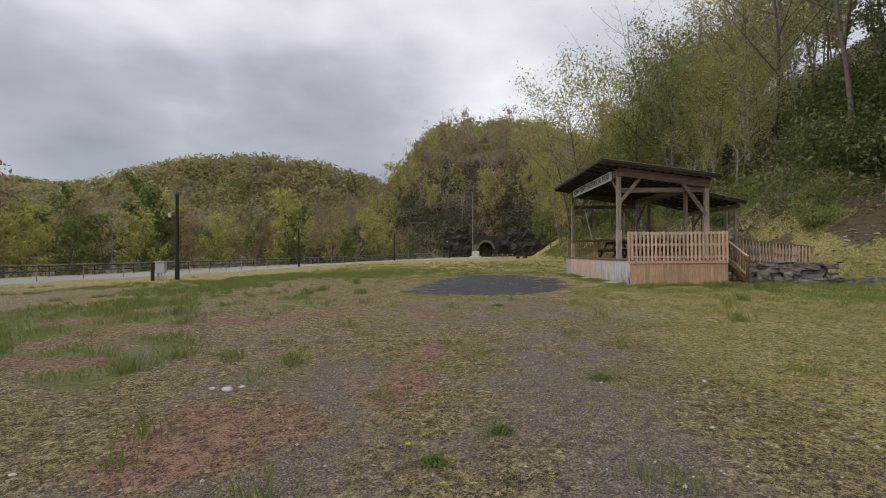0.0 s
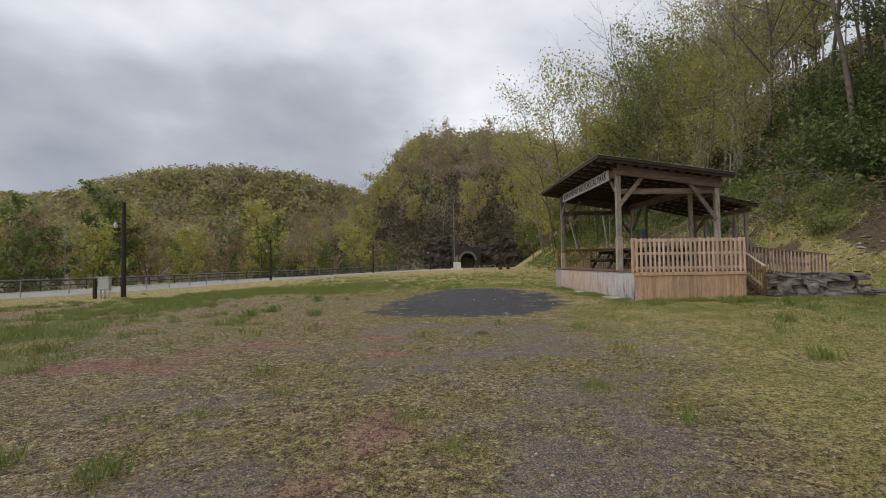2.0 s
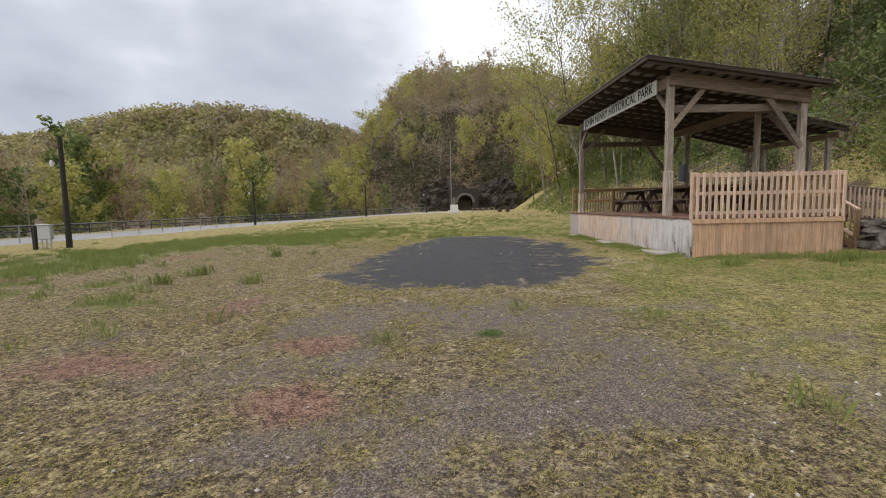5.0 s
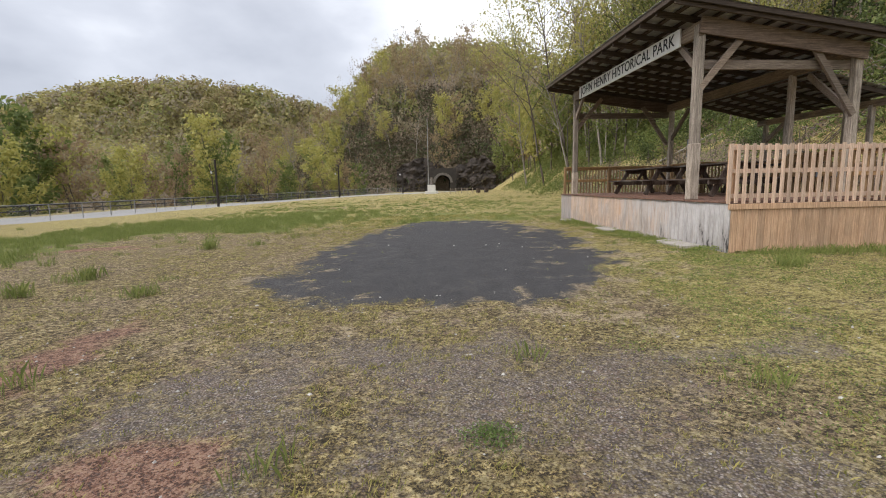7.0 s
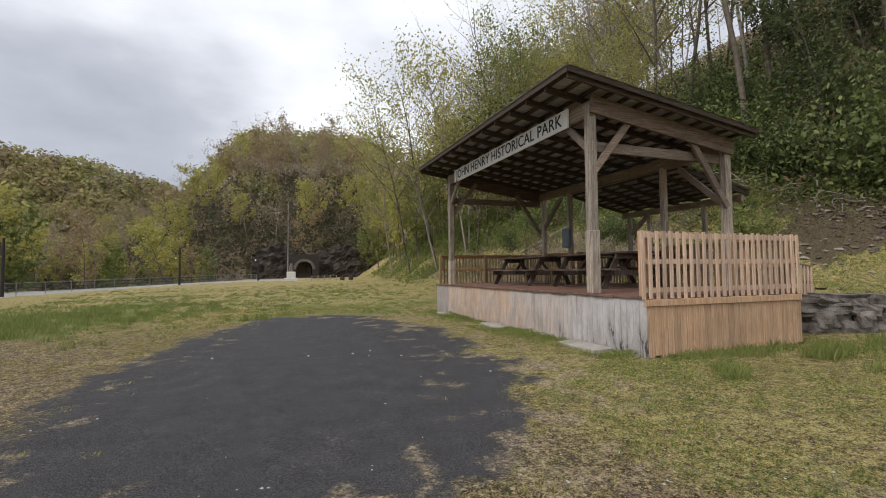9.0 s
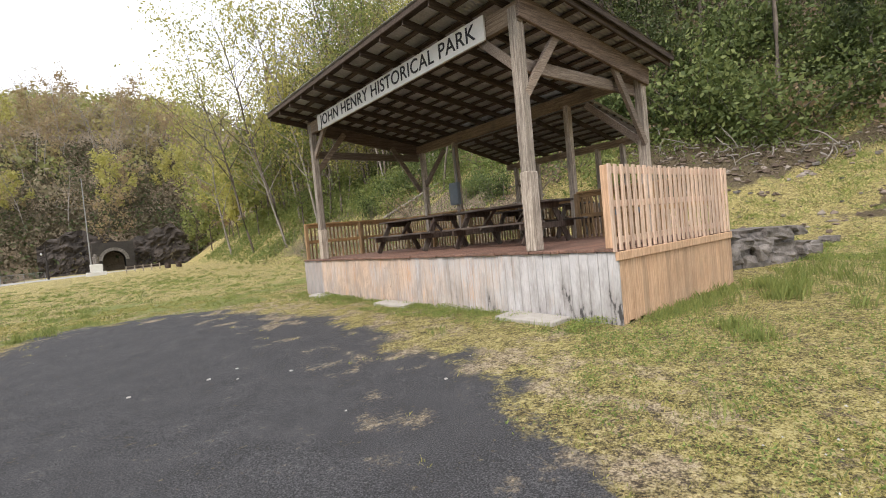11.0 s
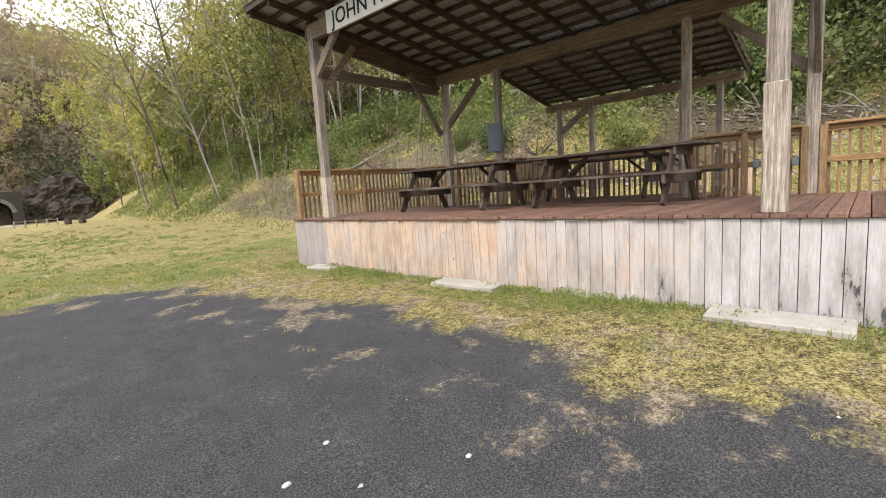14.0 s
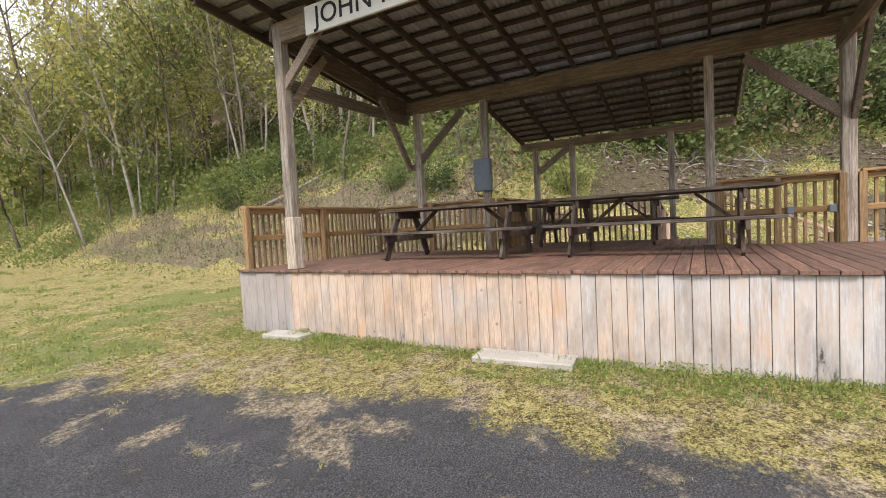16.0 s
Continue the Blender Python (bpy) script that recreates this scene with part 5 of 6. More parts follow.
def lawn():
    rs = np.random.RandomState(8)
    k = 78000
    # thicker near the walked line, thinner away from it
    y = 0.3 + 33 * rs.rand(k) ** 1.35
    x = np.where(rs.rand(k) < 0.66, rs.normal(0.9, 3.0, k), rs.uniform(-14, 17, k))
    far = rs.rand(k) < 0.10
    slope = rs.rand(k) < 0.08
    y, x = np.where(slope, rs.uniform(8, 36, k), y), np.where(slope, rs.uniform(11, 27, k), x)
    y, x = np.where(far, rs.uniform(28, 62, k), y), np.where(far, rs.uniform(-16, 16, k), x)
    a, red, gravel, tall, wood, road, rubble, straw, lush = masks(x, y)
    patch = 0.5 * fbm(x, y, 1.9, 71) + 0.5 * fbm(x, y, 6.0, 73)
    keep = rs.rand(k) < ((1 - a) ** 2 + 0.25 * straw) * (1 - 0.75 * red) * (1 - 0.5 * gravel) * (1 - wood) * (1 - rubble) * np.clip(7.5 * (patch - 0.43), 0.02, 1)
    keep &= ~((x > DX0 - 0.05) & (x < DX1 + 0.1) & (y > DY0 - 0.05) & (y < DY1))
    per = 9
    x, y = np.repeat(x[keep], per), np.repeat(y[keep], per)
    x, y = x + rs.normal(0, 0.028, len(x)), y + rs.normal(0, 0.028, len(y))
    h = rs.uniform(0.012, 0.042, len(x)) * (0.5 + 1.2 * fbm(x, y, 1.3, 77))
    ob = piece("short_grass", quad_mesh("short_grass", blades(x, y, h * (0.6 + 0.012 * y), 0.0017 + 0.00014 * y, rs, 1.3)), M_SHORT)
    tagged(ob, "short mossy yellow-green grass worn thin over gravel", "grass", kind="stuff")


def tufts():
    rs = np.random.RandomState(9)
    n = 9000
    x, y = rs.uniform(-26, 2, n), rs.uniform(3, 40, n)
    tall = masks(x, y)[3]
    keep = rs.rand(n) < tall
    cx, cy, ch = x[keep], y[keep], rs.uniform(0.06, 0.19, keep.sum())
    # single clumps about the lawn
    spots = np.array([(-3.1, 6.4, 0.16), (-4.05, 5.7, 0.2), (-3.9, 6.5, 0.2), (-2.2, 6.15, 0.17), (5.5, 9.05, 0.22), (3.95, 5.3, 0.15), (0.36, 3.65, 0.1), (-0.15, 3.15, 0.08), (1.6, 5.15, 0.1),
                      (1.25, 2.95, 0.1), (-0.64, 4.6, 0.1), (10, 14.6, 0.25), (10.1, 17.3, 0.25), (-6.65, 11.05, 0.25), (1.95, 8.0, 0.12), (7.6, 12.5, 0.25), (-1.55, 8.15, 0.1),
                      (-5.15, 18.1, 0.28), (-4.65, 22.0, 0.3), (-5.3, 16.75, 0.28), (-3.3, 16.5, 0.22), (7.1, 16.85, 0.2), (9.3, 16.8, 0.3), (9.7, 16.9, 0.3), (6.75, 16.5, 0.2), (10.3, 15.8, 0.3)])
    spots = np.repeat(spots, 3, 0)
    cx, cy, ch = np.concatenate([cx, spots[:, 0] + rs.normal(0, 0.06, len(spots))]), np.concatenate([cy, spots[:, 1] + rs.normal(0, 0.06, len(spots))]), np.concatenate([ch, spots[:, 2] * 0.85])
    m = 420
    ex, ey = np.concatenate([rs.uniform(-10, 16, m), rs.uniform(8.5, 17, 110), rs.normal(11.6, 1.3, 60)]), np.concatenate([rs.uniform(2, 30, m), rs.uniform(8, 17.5, 110), rs.normal(17.0, 0.45, 60)])
    ok = (masks(ex, ey)[0] < 0.3) & ~((ex > 6.4) & (ex < 16) & (ey > 17.6) & (ey < 28)) & (np.hypot(ex, ey) > 1.5) & (rs.rand(len(ex)) < np.where((ex < 7) & (ex > -2), 0.35, 0.75))
    cx = np.concatenate([cx, ex[ok], 6.7 - 0.55 * rs.rand(60) ** 2, rs.uniform(6.8, 10.3, 40)])
    cy = np.concatenate([cy, ey[ok], rs.uniform(18, 28, 60), rs.uniform(17.6, 17.88, 40)])
    ch = np.concatenate([ch, rs.uniform(0.05, 0.2, ok.sum()), rs.uniform(0.04, 0.12, 60), rs.uniform(0.05, 0.18, 40)])
    fx, fy = rs.uniform(-14, 14, 700), rs.uniform(27, 70, 700)
    good = (fx < hill_foot(fy) - 0.5) & ~((fx > 6.3) & (fy < 28.3)) & (masks(fx, fy)[0] < 0.2) & (rs.rand(700) < 2.2 * (fbm(fx, fy, 0.2, 83) - 0.25))
    cx, cy, ch = np.concatenate([cx, fx[good]]), np.concatenate([cy, fy[good]]), np.concatenate([ch, rs.uniform(0.06, 0.16, good.sum())])
    per = 46
    bx, by = np.repeat(cx, per) + rs.normal(0, 0.10, len(cx) * per), np.repeat(cy, per) + rs.normal(0, 0.10, len(cx) * per)
    bh = np.repeat(ch, per) * rs.uniform(0.4, 1.2, len(bx))
    okb = ~((bx > DX0 - 0.01) & (by > DY0 - 0.03) & (bx < DX1) & (by < DY1))
    ob = piece("grass_tufts", quad_mesh("grass_tufts", blades(bx[okb], by[okb], bh[okb], 0.0015 + 0.00012 * np.hypot(bx[okb], by[okb]), rs, 0.5)), M_GRASS)
    tagged(ob, "taller green grass tufts scattered over the lawn", "grass", kind="stuff")


def low_weeds():
    """Small leaves of clover and weeds that thicken the grass beside the stage and on the bank."""
    rs = np.random.RandomState(27)
    n = 13000
    x = np.concatenate([rs.uniform(2.5, 15, n), rs.uniform(-12, 9, n // 3), rs.uniform(12, 27, n)])
    y = np.concatenate([4 + 14 * rs.rand(n) ** 0.8, rs.uniform(26, 50, n // 3), rs.uniform(8, 34, n)])
    a, red, gravel, tall, wood, road, rubble, straw, lush = masks(x, y)
    patch = 0.5 * fbm(x, y, 0.9, 171) + 0.5 * fbm(x, y, 3.0, 173)
    keep = rs.rand(len(x)) < (1 - a) ** 3 * (1 - red) * (1 - 0.8 * gravel) * (1 - wood) * (1 - rubble) * (1 - road) * (1 - straw) * np.clip(6 * (patch - 0.44), 0, 1)
    keep &= ~((x > DX0 - 0.1) & (x < 17) & (y > DY0 - 0.1) & (y < DY1 + 0.2))
    per = 16
    x, y = np.repeat(x[keep], per), np.repeat(y[keep], per)
    x, y = x + rs.normal(0, 0.07, len(x)), y + rs.normal(0, 0.07, len(y))
    z = height(x, y) + 0.065 * rs.rand(len(x)) ** 1.3
    size = (0.007 + 0.0007 * np.hypot(x - 2, y - 8))[:, None]
    ob = piece("low_weeds", quad_mesh("low_weeds", leaf_quads(rs, np.stack([x, y, z], -1), 0.01, size)), M_WEED)
    tagged(ob, "low green clover and weeds mixed into the lawn", "weeds", kind="stuff")
    # longer grass on the bank
    n = 2600
    x, y = rs.uniform(13, 27, n), rs.uniform(8, 32, n)
    masked = masks(x, y)
    keep = rs.rand(n) < (1 - masked[4]) * (1 - masked[6]) * np.clip(5 * (fbm(x, y, 0.7, 177) - 0.4), 0, 1) * (x > hill_foot(y) - 1.5)
    x, y = np.repeat(x[keep], 26), np.repeat(y[keep], 26)
    x, y = x + rs.normal(0, 0.16, len(x)), y + rs.normal(0, 0.16, len(y))
    ob = piece("bank_grass", quad_mesh("bank_grass", blades(x, y, rs.uniform(0.05, 0.16, len(x)), np.full(len(x), 0.005), rs, 1.3)), M_WEED)
    tagged(ob, "rough green grass growing on the sloping bank", "grass", kind="stuff")


def skirt_weeds():
    """Clover and ground ivy that crowd against the foot of the front boards."""
    rs = np.random.RandomState(52)
    n = 620
    y = rs.uniform(18.1, 28.1, n)
    x = DX0 - 0.03 - 0.75 * rs.rand(n) ** 1.6
    lump = fbm(x, y, 1.1, 191)
    keep = rs.rand(n) < np.clip(4.5 * (lump - 0.33), 0.1, 1)
    x, y, lump = x[keep], y[keep], lump[keep]
    per = 34
    rise = np.repeat(np.clip(0.30 * (lump - 0.28), 0.02, 0.16) * np.clip(1.15 - (DX0 - x) / 0.8, 0.25, 1), per)
    px, py = np.repeat(x, per) + rs.normal(0, 0.06, len(x) * per), np.repeat(y, per) + rs.normal(0, 0.07, len(x) * per)
    px = np.minimum(px, DX0 - 0.03)
    pz = height(px, py) + rise * rs.rand(len(px)) ** 0.7
    ob = piece("skirting_weeds", quad_mesh("skirting_weeds", leaf_quads(rs, np.stack([px, py, pz], -1), 0.006, 0.014)), M_WEED)
    tagged(ob, "green clover and ivy growing against the skirting boards", "weeds", kind="stuff")


lawn()
tufts()
low_weeds()
skirt_weeds()


def pebbles():
    rs = np.random.RandomState(14)
    verts, faces = [], []
    for _ in range(1500):
        x, y = rs.uniform(-4, 6), 0.8 + 15 * rs.rand() ** 1.2 if rs.rand() < 0.97 else rs.uniform(16, 27)
        s = rs.uniform(0.004, 0.014) * (1.7 if rs.rand() < 0.06 else 1)
        z = ground_at(x, y)
        b = len(verts)
        sx, sy, sz = s * rs.uniform(0.7, 1.4), s * rs.uniform(0.7, 1.4), s * rs.uniform(0.5, 0.9)
        for dx, dy, dz in ((1, 0, 0), (0, 1, 0), (-1, 0, 0), (0, -1, 0), (0.2, 0.1, 1), (0, 0, -1)):
            verts.append((x + dx * sx + rs.uniform(-0.2, 0.2) * s, y + dy * sy, z + dz * sz + 0.3 * sz))
        for i in range(4):
            faces += [(b + i, b + (i + 1) % 4, b + 4), (b + (i + 1) % 4, b + i, b + 5)]
    ob = piece("pebbles", raw_mesh("pebbles", verts, faces), M_PEBBLE)
    tagged(ob, "pale loose stones lying on gravel and asphalt", "pebbles", kind="stuff")


pebbles()


# ---- single small things on the ground ----
def clover_patch(x, y, r, label):
    rs = np.random.RandomState(int(100 * abs(x) + y))
    k = 700
    px, py = x + rs.normal(0, 0.5 * r, k), y + rs.normal(0, 0.42 * r, k)
    q = np.hypot(px - x, py - y)
    pz = height(px, py) + rs.uniform(0.008, 0.06, k) * np.clip(1.1 - q / (1.6 * r), 0.2, 1)
    ob = piece("clover_patch", quad_mesh("clover_patch", leaf_quads(rs, np.stack([px, py, pz], -1), 0.004, 0.010)), M_CLOVER)
    tagged(ob, label, "weed", kind="stuff")


clover_patch(1.12, 12.02, 0.17, "low round patch of dark green clover")
clover_patch(-0.15, 3.12, 0.08, "small dark green weed rosette in gravel")
clover_patch(0.36, 3.65, 0.08, "small dark green weed rosette in gravel")
clover_patch(1.6, 5.15, 0.12, "small dark green weed rosette in gravel")

x, y = -0.34, 3.29
g = ground_at(x, y)
flower = thing("dandelion", (x, y, g), "small yellow dandelion flower among weeds", "flower")
part("stem", made(tube, (x, y, g), (x + 0.01, y, g + 0.06), 0.002, 0.002, 5), M_GRASS, flower)
bm = bmesh.new()
for i in range(22):
    a = 2 * math.pi * i / 22
    beam(bm, (x + 0.01, y, g + 0.06), (x + 0.01 + 0.018 * math.cos(a), y + 0.018 * math.sin(a), g + 0.065 + 0.006 * (i % 3)), 0.005, 0.001, bevel=0)
part("bloom", bm, plain("yellow_petals", (0.75, 0.55, 0.03), 0.6), flower)

for i, (x, y, s) in enumerate(((-2.4, 4.88, 0.09), (-2.3, 5.0, 0.05), (-2.6, 4.95, 0.05), (2.53, 20.94, 0.035), (2.9, 21.12, 0.03), (3.3, 20.31, 0.03), (1.73, 21.04, 0.035), (4.17, 18.42, 0.03))):
    bm = bmesh.new()
    bmesh.ops.create_icosphere(bm, subdivisions=2, radius=1.0)
    for v in bm.verts:
        v.co = v.co * (1 + 0.35 * noise.noise(v.co * 1.3 + Vector((i * 5.0, 0, 0))))
        v.co = Vector((v.co.x * s * 0.7 + x, v.co.y * s * 0.5 + y, v.co.z * s * 0.35 + ground_at(x, y) + s * 0.15))
    tagged(part("stone", bm, M_PEBBLE), "pale loose stone lying on the ground", "stone", "loose stones")


# ---- roadside: lamp poles, fence, boxes ----
def lamp_pole(x, y, top, lamp_side=-1):
    g = ground_at(x, y)
    p = thing("lamp_pole", (x, y, g), "dark wooden utility pole with a small lamp head", "lamp pole", "poles along the road")
    part("shaft", made(tube, (x, y, g - 0.3), (x, y, top), 0.16, 0.11, 12), M_POLE, p)
    arm = part("arm", made(tube, (x, y, top - 1.5), (x + 0.55 * lamp_side, y, top - 1.35), 0.025), M_BLACK, p)
    bm = made(tube, (x + 0.55 * lamp_side, y, top - 1.33), (x + 0.55 * lamp_side, y, top - 1.5), 0.07, 0.15)
    part("lamp_head", bm, M_LIGHTBOX, p, "pale lamp head")
    part("lamp_glass", made(tube, (x + 0.55 * lamp_side, y, top - 1.5), (x + 0.55 * lamp_side, y, top - 1.68), 0.13, 0.08), M_GLASS, p, "milky glass lens")


for x, y, top in ((-20.5, 34.0, 5.8), (-23.5, 70.0, 5.2), (-12.0, 94.0, 5.5), (-1.0, 112.0, 5.6)):
    lamp_pole(x, y, top)

x, y = -21.4, 33.6
g = ground_at(x, y)
cab = thing("meter_cabinet", (x, y, g), "pale grey electric meter cabinet on conduit legs", "electric cabinet")
part("case", made(box, x - 0.42, x + 0.3, y - 0.15, y + 0.15, g + 0.55, g + 1.35, 0.03), M_LIGHTBOX, cab)
part("lid", made(box, x - 0.46, x + 0.34, y - 0.19, y + 0.19, g + 1.352, g + 1.41, 0.01), M_LIGHTBOX, cab)
for lx in (-0.3, -0.05, 0.2):
    part("conduit_leg", made(tube, (x + lx, y, g - 0.2), (x + lx, y, g + 0.56), 0.045), M_LIGHTBOX, cab)
part("dark_post", made(box, x - 0.78, x - 0.6, y - 0.09, y + 0.09, g - 0.2, g + 1.3, 0.01), M_POLE, cab, "short dark wooden post")

FENCE = [(-52, 4), (-41, 24), (-33, 36), (-27.6, 48), (-25, 70), (-15.5, 91.5), (-6, 105), (1, 113)]
fence = thing("chain_link_fence", (-27, 50, ground_at(-27, 50)), "low grey chain-link fence along the road", "fence")
spots = []
for (ax, ay), (bx, by) in zip(FENCE, FENCE[1:]):
    m = max(1, int(math.hypot(bx - ax, by - ay) / 3.0))
    spots += [(ax + (bx - ax) * i / m, ay + (by - ay) * i / m) for i in range(m)]
for i, (x, y) in enumerate(spots):
    g = ground_at(x, y)
    part("post", made(tube, (x, y, g - 0.2), (x, y, g + 1.32), 0.04, 0.04, 6), M_FENCE, fence)
    if i + 1 < len(spots):
        x2, y2 = spots[i + 1]
        g2 = ground_at(x2, y2)
        part("top_rail", made(tube, (x, y, g + 1.3), (x2, y2, g2 + 1.3), 0.024, 0.024, 6), M_FENCE, fence)
        bm = bmesh.new()
        for j in range(14):
            for d in (-1, 1):
                t0, t1 = j / 13, j / 13 + d * 1.1 / 3.0
                tc = min(max(t1, 0), 1)
                f = (tc - t0) / (t1 - t0) if t1 != t0 else 0
                if f > 0.05:
                    p = Vector((x, y, g + 0.1)).lerp(Vector((x2, y2, g2 + 0.1)), t0)
                    q = Vector((x, y, g + 0.1)).lerp(Vector((x2, y2, g2 + 0.1)), tc) + Vector((0, 0, 1.16 * f))
                    tube(bm, p, q, 0.006, 0.006, 3, False)
        part("mesh_panel", bm, M_FENCE, fence)

guard = thing("guard_rail", (-40, 60, ground_at(-40, 60)), "black pipe guard rail on the far side of the road", "guard rail")
line = [(ax - 6.4, ay + 1.5) for ax, ay in ROAD[1:-1]]
pts = []
for (ax, ay), (bx, by) in zip(line, line[1:]):
    m = max(1, int(math.hypot(bx - ax, by - ay) / 4.0))
    pts += [(ax + (bx - ax) * i / m, ay + (by - ay) * i / m) for i in range(m)]
for i, (x, y) in enumerate(pts):
    g = ground_at(x, y)
    part("post", made(tube, (x, y, g - 0.2), (x, y, g + 1.1), 0.05, 0.05, 6), M_BLACK, guard)
    if i + 1 < len(pts):
        x2, y2 = pts[i + 1]
        for z in (0.55, 1.05):
            part("rail", made(tube, (x, y, g + z), (x2, y2, ground_at(x2, y2) + z), 0.06, 0.06, 6), M_BLACK, guard)

# ---- tunnel mouth, monument and mast ----
TX, TY = 9.3, 134.0
g = ground_at(TX, TY)


def arch_wall():
    """A masonry front with an arched opening through it."""
    bm = bmesh.new()
    r, spring, w, h, d = 2.0, 2.6, 3.6, 6.4, 3.0
    prof = [(-r, 0.0)] + [(-r * math.cos(math.pi * i / 14), spring + r * math.sin(math.pi * i / 14)) for i in range(15)] + [(r, 0.0)]
    outer = [(-w, 0.0)] + [(-w + 2 * w * i / 14, h) for i in range(15)] + [(w, 0.0)]
    ring = []
    for yy in (0, d):
        ring.append([bm.verts.new((TX + a, TY + yy, g + b - 0.4)) for a, b in prof])
        ring.append([bm.verts.new((TX + a, TY + yy, g + b - 0.4)) for a, b in outer])
    for i in range(16):
        bm.faces.new((ring[0][i], ring[0][i + 1], ring[1][i + 1], ring[1][i]))
        bm.faces.new((ring[0][i + 1], ring[0][i], ring[2][i], ring[2][i + 1]))
        bm.faces.new((ring[1][i], ring[1][i + 1], ring[3][i + 1], ring[3][i]))
        bm.faces.new((ring[2][i], ring[3][i], ring[3][i + 1], ring[2][i + 1]))
    bmesh.ops.recalc_face_normals(bm, faces=bm.faces)
    return bm


portal = thing("tunnel_portal", (TX, TY, g), "dark arched stone railway tunnel mouth in the hillside", "tunnel")
part("front_wall", arch_wall(), M_PORTAL, portal)
bm = bmesh.new()
rings = []
for yy in (TY + 0.3, TY + 30):
    rings.append([bm.verts.new((TX - 1.99 * math.cos(math.pi * i / 14), yy, g + 2.2 + 1.99 * math.sin(math.pi * i / 14))) for i in range(15)])
    rings[-1] = [bm.verts.new((TX - 1.99, yy, g - 0.4))] + rings[-1] + [bm.verts.new((TX + 1.99, yy, g - 0.4))]
for i in range(16):
    bm.faces.new((rings[0][i + 1], rings[0][i], rings[1][i], rings[1][i + 1]))
bm.faces.new(rings[1])
part("lining", bm, M_LINING, portal)
for i in range(15):
    a0, a1 = math.pi * i / 15 + 0.012, math.pi * (i + 1) / 15 - 0.012
    bm = bmesh.new()
    ends = [[bm.verts.new((TX - r * math.cos(t), TY + yy, g + 2.2 + r * math.sin(t))) for r, t in ((2.0, a0), (2.65, a0), (2.65, a1), (2.0, a1))] for yy in (-0.12, -0.004)]
    bm.faces.new(ends[0])
    bm.faces.new(ends[1][::-1])
    for c in range(4):
        bm.faces.new((ends[0][c], ends[1][c], ends[1][(c + 1) % 4], ends[0][(c + 1) % 4]))
    bmesh.ops.recalc_face_normals(bm, faces=bm.faces)
    part("voussoir", bm, M_RING, portal, "grey arch stones" if i == 0 else "")

mx, my = 4.2, 101.0
g = ground_at(mx, my)
mast = thing("flag_mast", (mx, my, g), "tall thin grey mast beside the tunnel", "mast")
part("pole", made(tube, (mx, my, g), (mx, my, g + 14.5), 0.11, 0.05, 8), M_FENCE, mast)
mon = thing("statue_pedestal", (mx + 0.6, my - 0.6, g), "pale stone monument with a statue on a stepped base", "monument")
part("base_step", made(box, mx - 0.7, mx + 1.7, my - 1.6, my + 0.6, g - 0.2, g + 0.55, 0.05), M_MONUMENT, mon)
part("plinth", made(box, mx - 0.2, mx + 1.3, my - 1.3, my + 0.3, g + 0.55, g + 1.7, 0.06), M_MONUMENT, mon)
bm = bmesh.new()
tube(bm, (mx + 0.6, my - 0.5, g + 1.7), (mx + 0.6, my - 0.5, g + 2.8), 0.34, 0.42, 8)
tube(bm, (mx + 0.6, my - 0.5, g + 2.8), (mx + 0.6, my - 0.5, g + 3.2), 0.25, 0.2, 8)
tagged(part("statue", bm, M_STONE), "plain grey statue on the pedestal", "statue")

# ---- low rail fence and barrels before the tunnel ----
rail_fence = thing("rail_fence", (10.0, 96.0, ground_at(10, 96)), "low weathered wooden rail fence before the tunnel", "fence")
for i in range(5):
    x = 8.0 + 1.05 * i
    g = ground_at(x, 96)
    part("post", made(box, x - 0.07, x + 0.07, 95.93, 96.07, g - 0.1, g + 0.95, 0.01), M_POST, rail_fence)
    if i < 4:
        for z in (0.45, 0.8):
            part("rail", made(beam, (x, 96, g + z), (x + 1.05, 96, g + z), 0.05, 0.12), M_BEAM_X, rail_fence)


def barrel(x, y):
    g = ground_at(x, y)
    t = thing("barrel_planter", (x, y, g), "dark brown wooden half-barrel standing on grass", "barrel", "barrels before the tunnel")
    bm = bmesh.new()
    for i in range(4):
        r0, r1 = 0.36 + 0.05 * math.sin(math.pi * i / 4), 0.36 + 0.05 * math.sin(math.pi * (i + 1) / 4)
        tube(bm, (x, y, g + 0.2 * i), (x, y, g + 0.2 * (i + 1)), r0, r1, 14, i in (0, 3))
    part("staves", bm, M_LEG, t)
    for z in (0.15, 0.62):
        part("hoop", made(tube, (x, y, g + z), (x, y, g + z + 0.05), 0.415, 0.415, 14), M_BLACK, t)


barrel(13.1, 95.0)
barrel(14.6, 95.0)

# ---- dry stone wall beside the steps ----
wall = thing("stone_wall", (14.0, 18.6, ground_at(14, 18.6)), "rough dry-laid grey stone block wall", "stone wall")
rng = random.Random(33)


def rough_stone(cx, cy, cz, sx, sy, sz, seed):
    bm = bmesh.new()
    r = bmesh.ops.create_cube(bm, size=1.0)
    bmesh.ops.subdivide_edges(bm, edges=bm.edges[:], cuts=3, use_grid_fill=True)
    for v in bm.verts:
        nn = noise.noise_vector(Vector((v.co.x * 2 + seed, v.co.y * 2, v.co.z * 2))) + 0.6 * noise.noise_vector(Vector((v.co.x * 5 + seed, v.co.y * 5, v.co.z * 5)))
        k = 0.86 + 0.14 * (1.0 - v.co.length)
        v.co = Vector((v.co.x * k * sx, v.co.y * k * sy, v.co.z * k * sz)) + Vector((nn.x * sx, nn.y * sy, nn.z * sz)) * 0.085
        v.co += Vector((cx, cy, cz))
    return bm


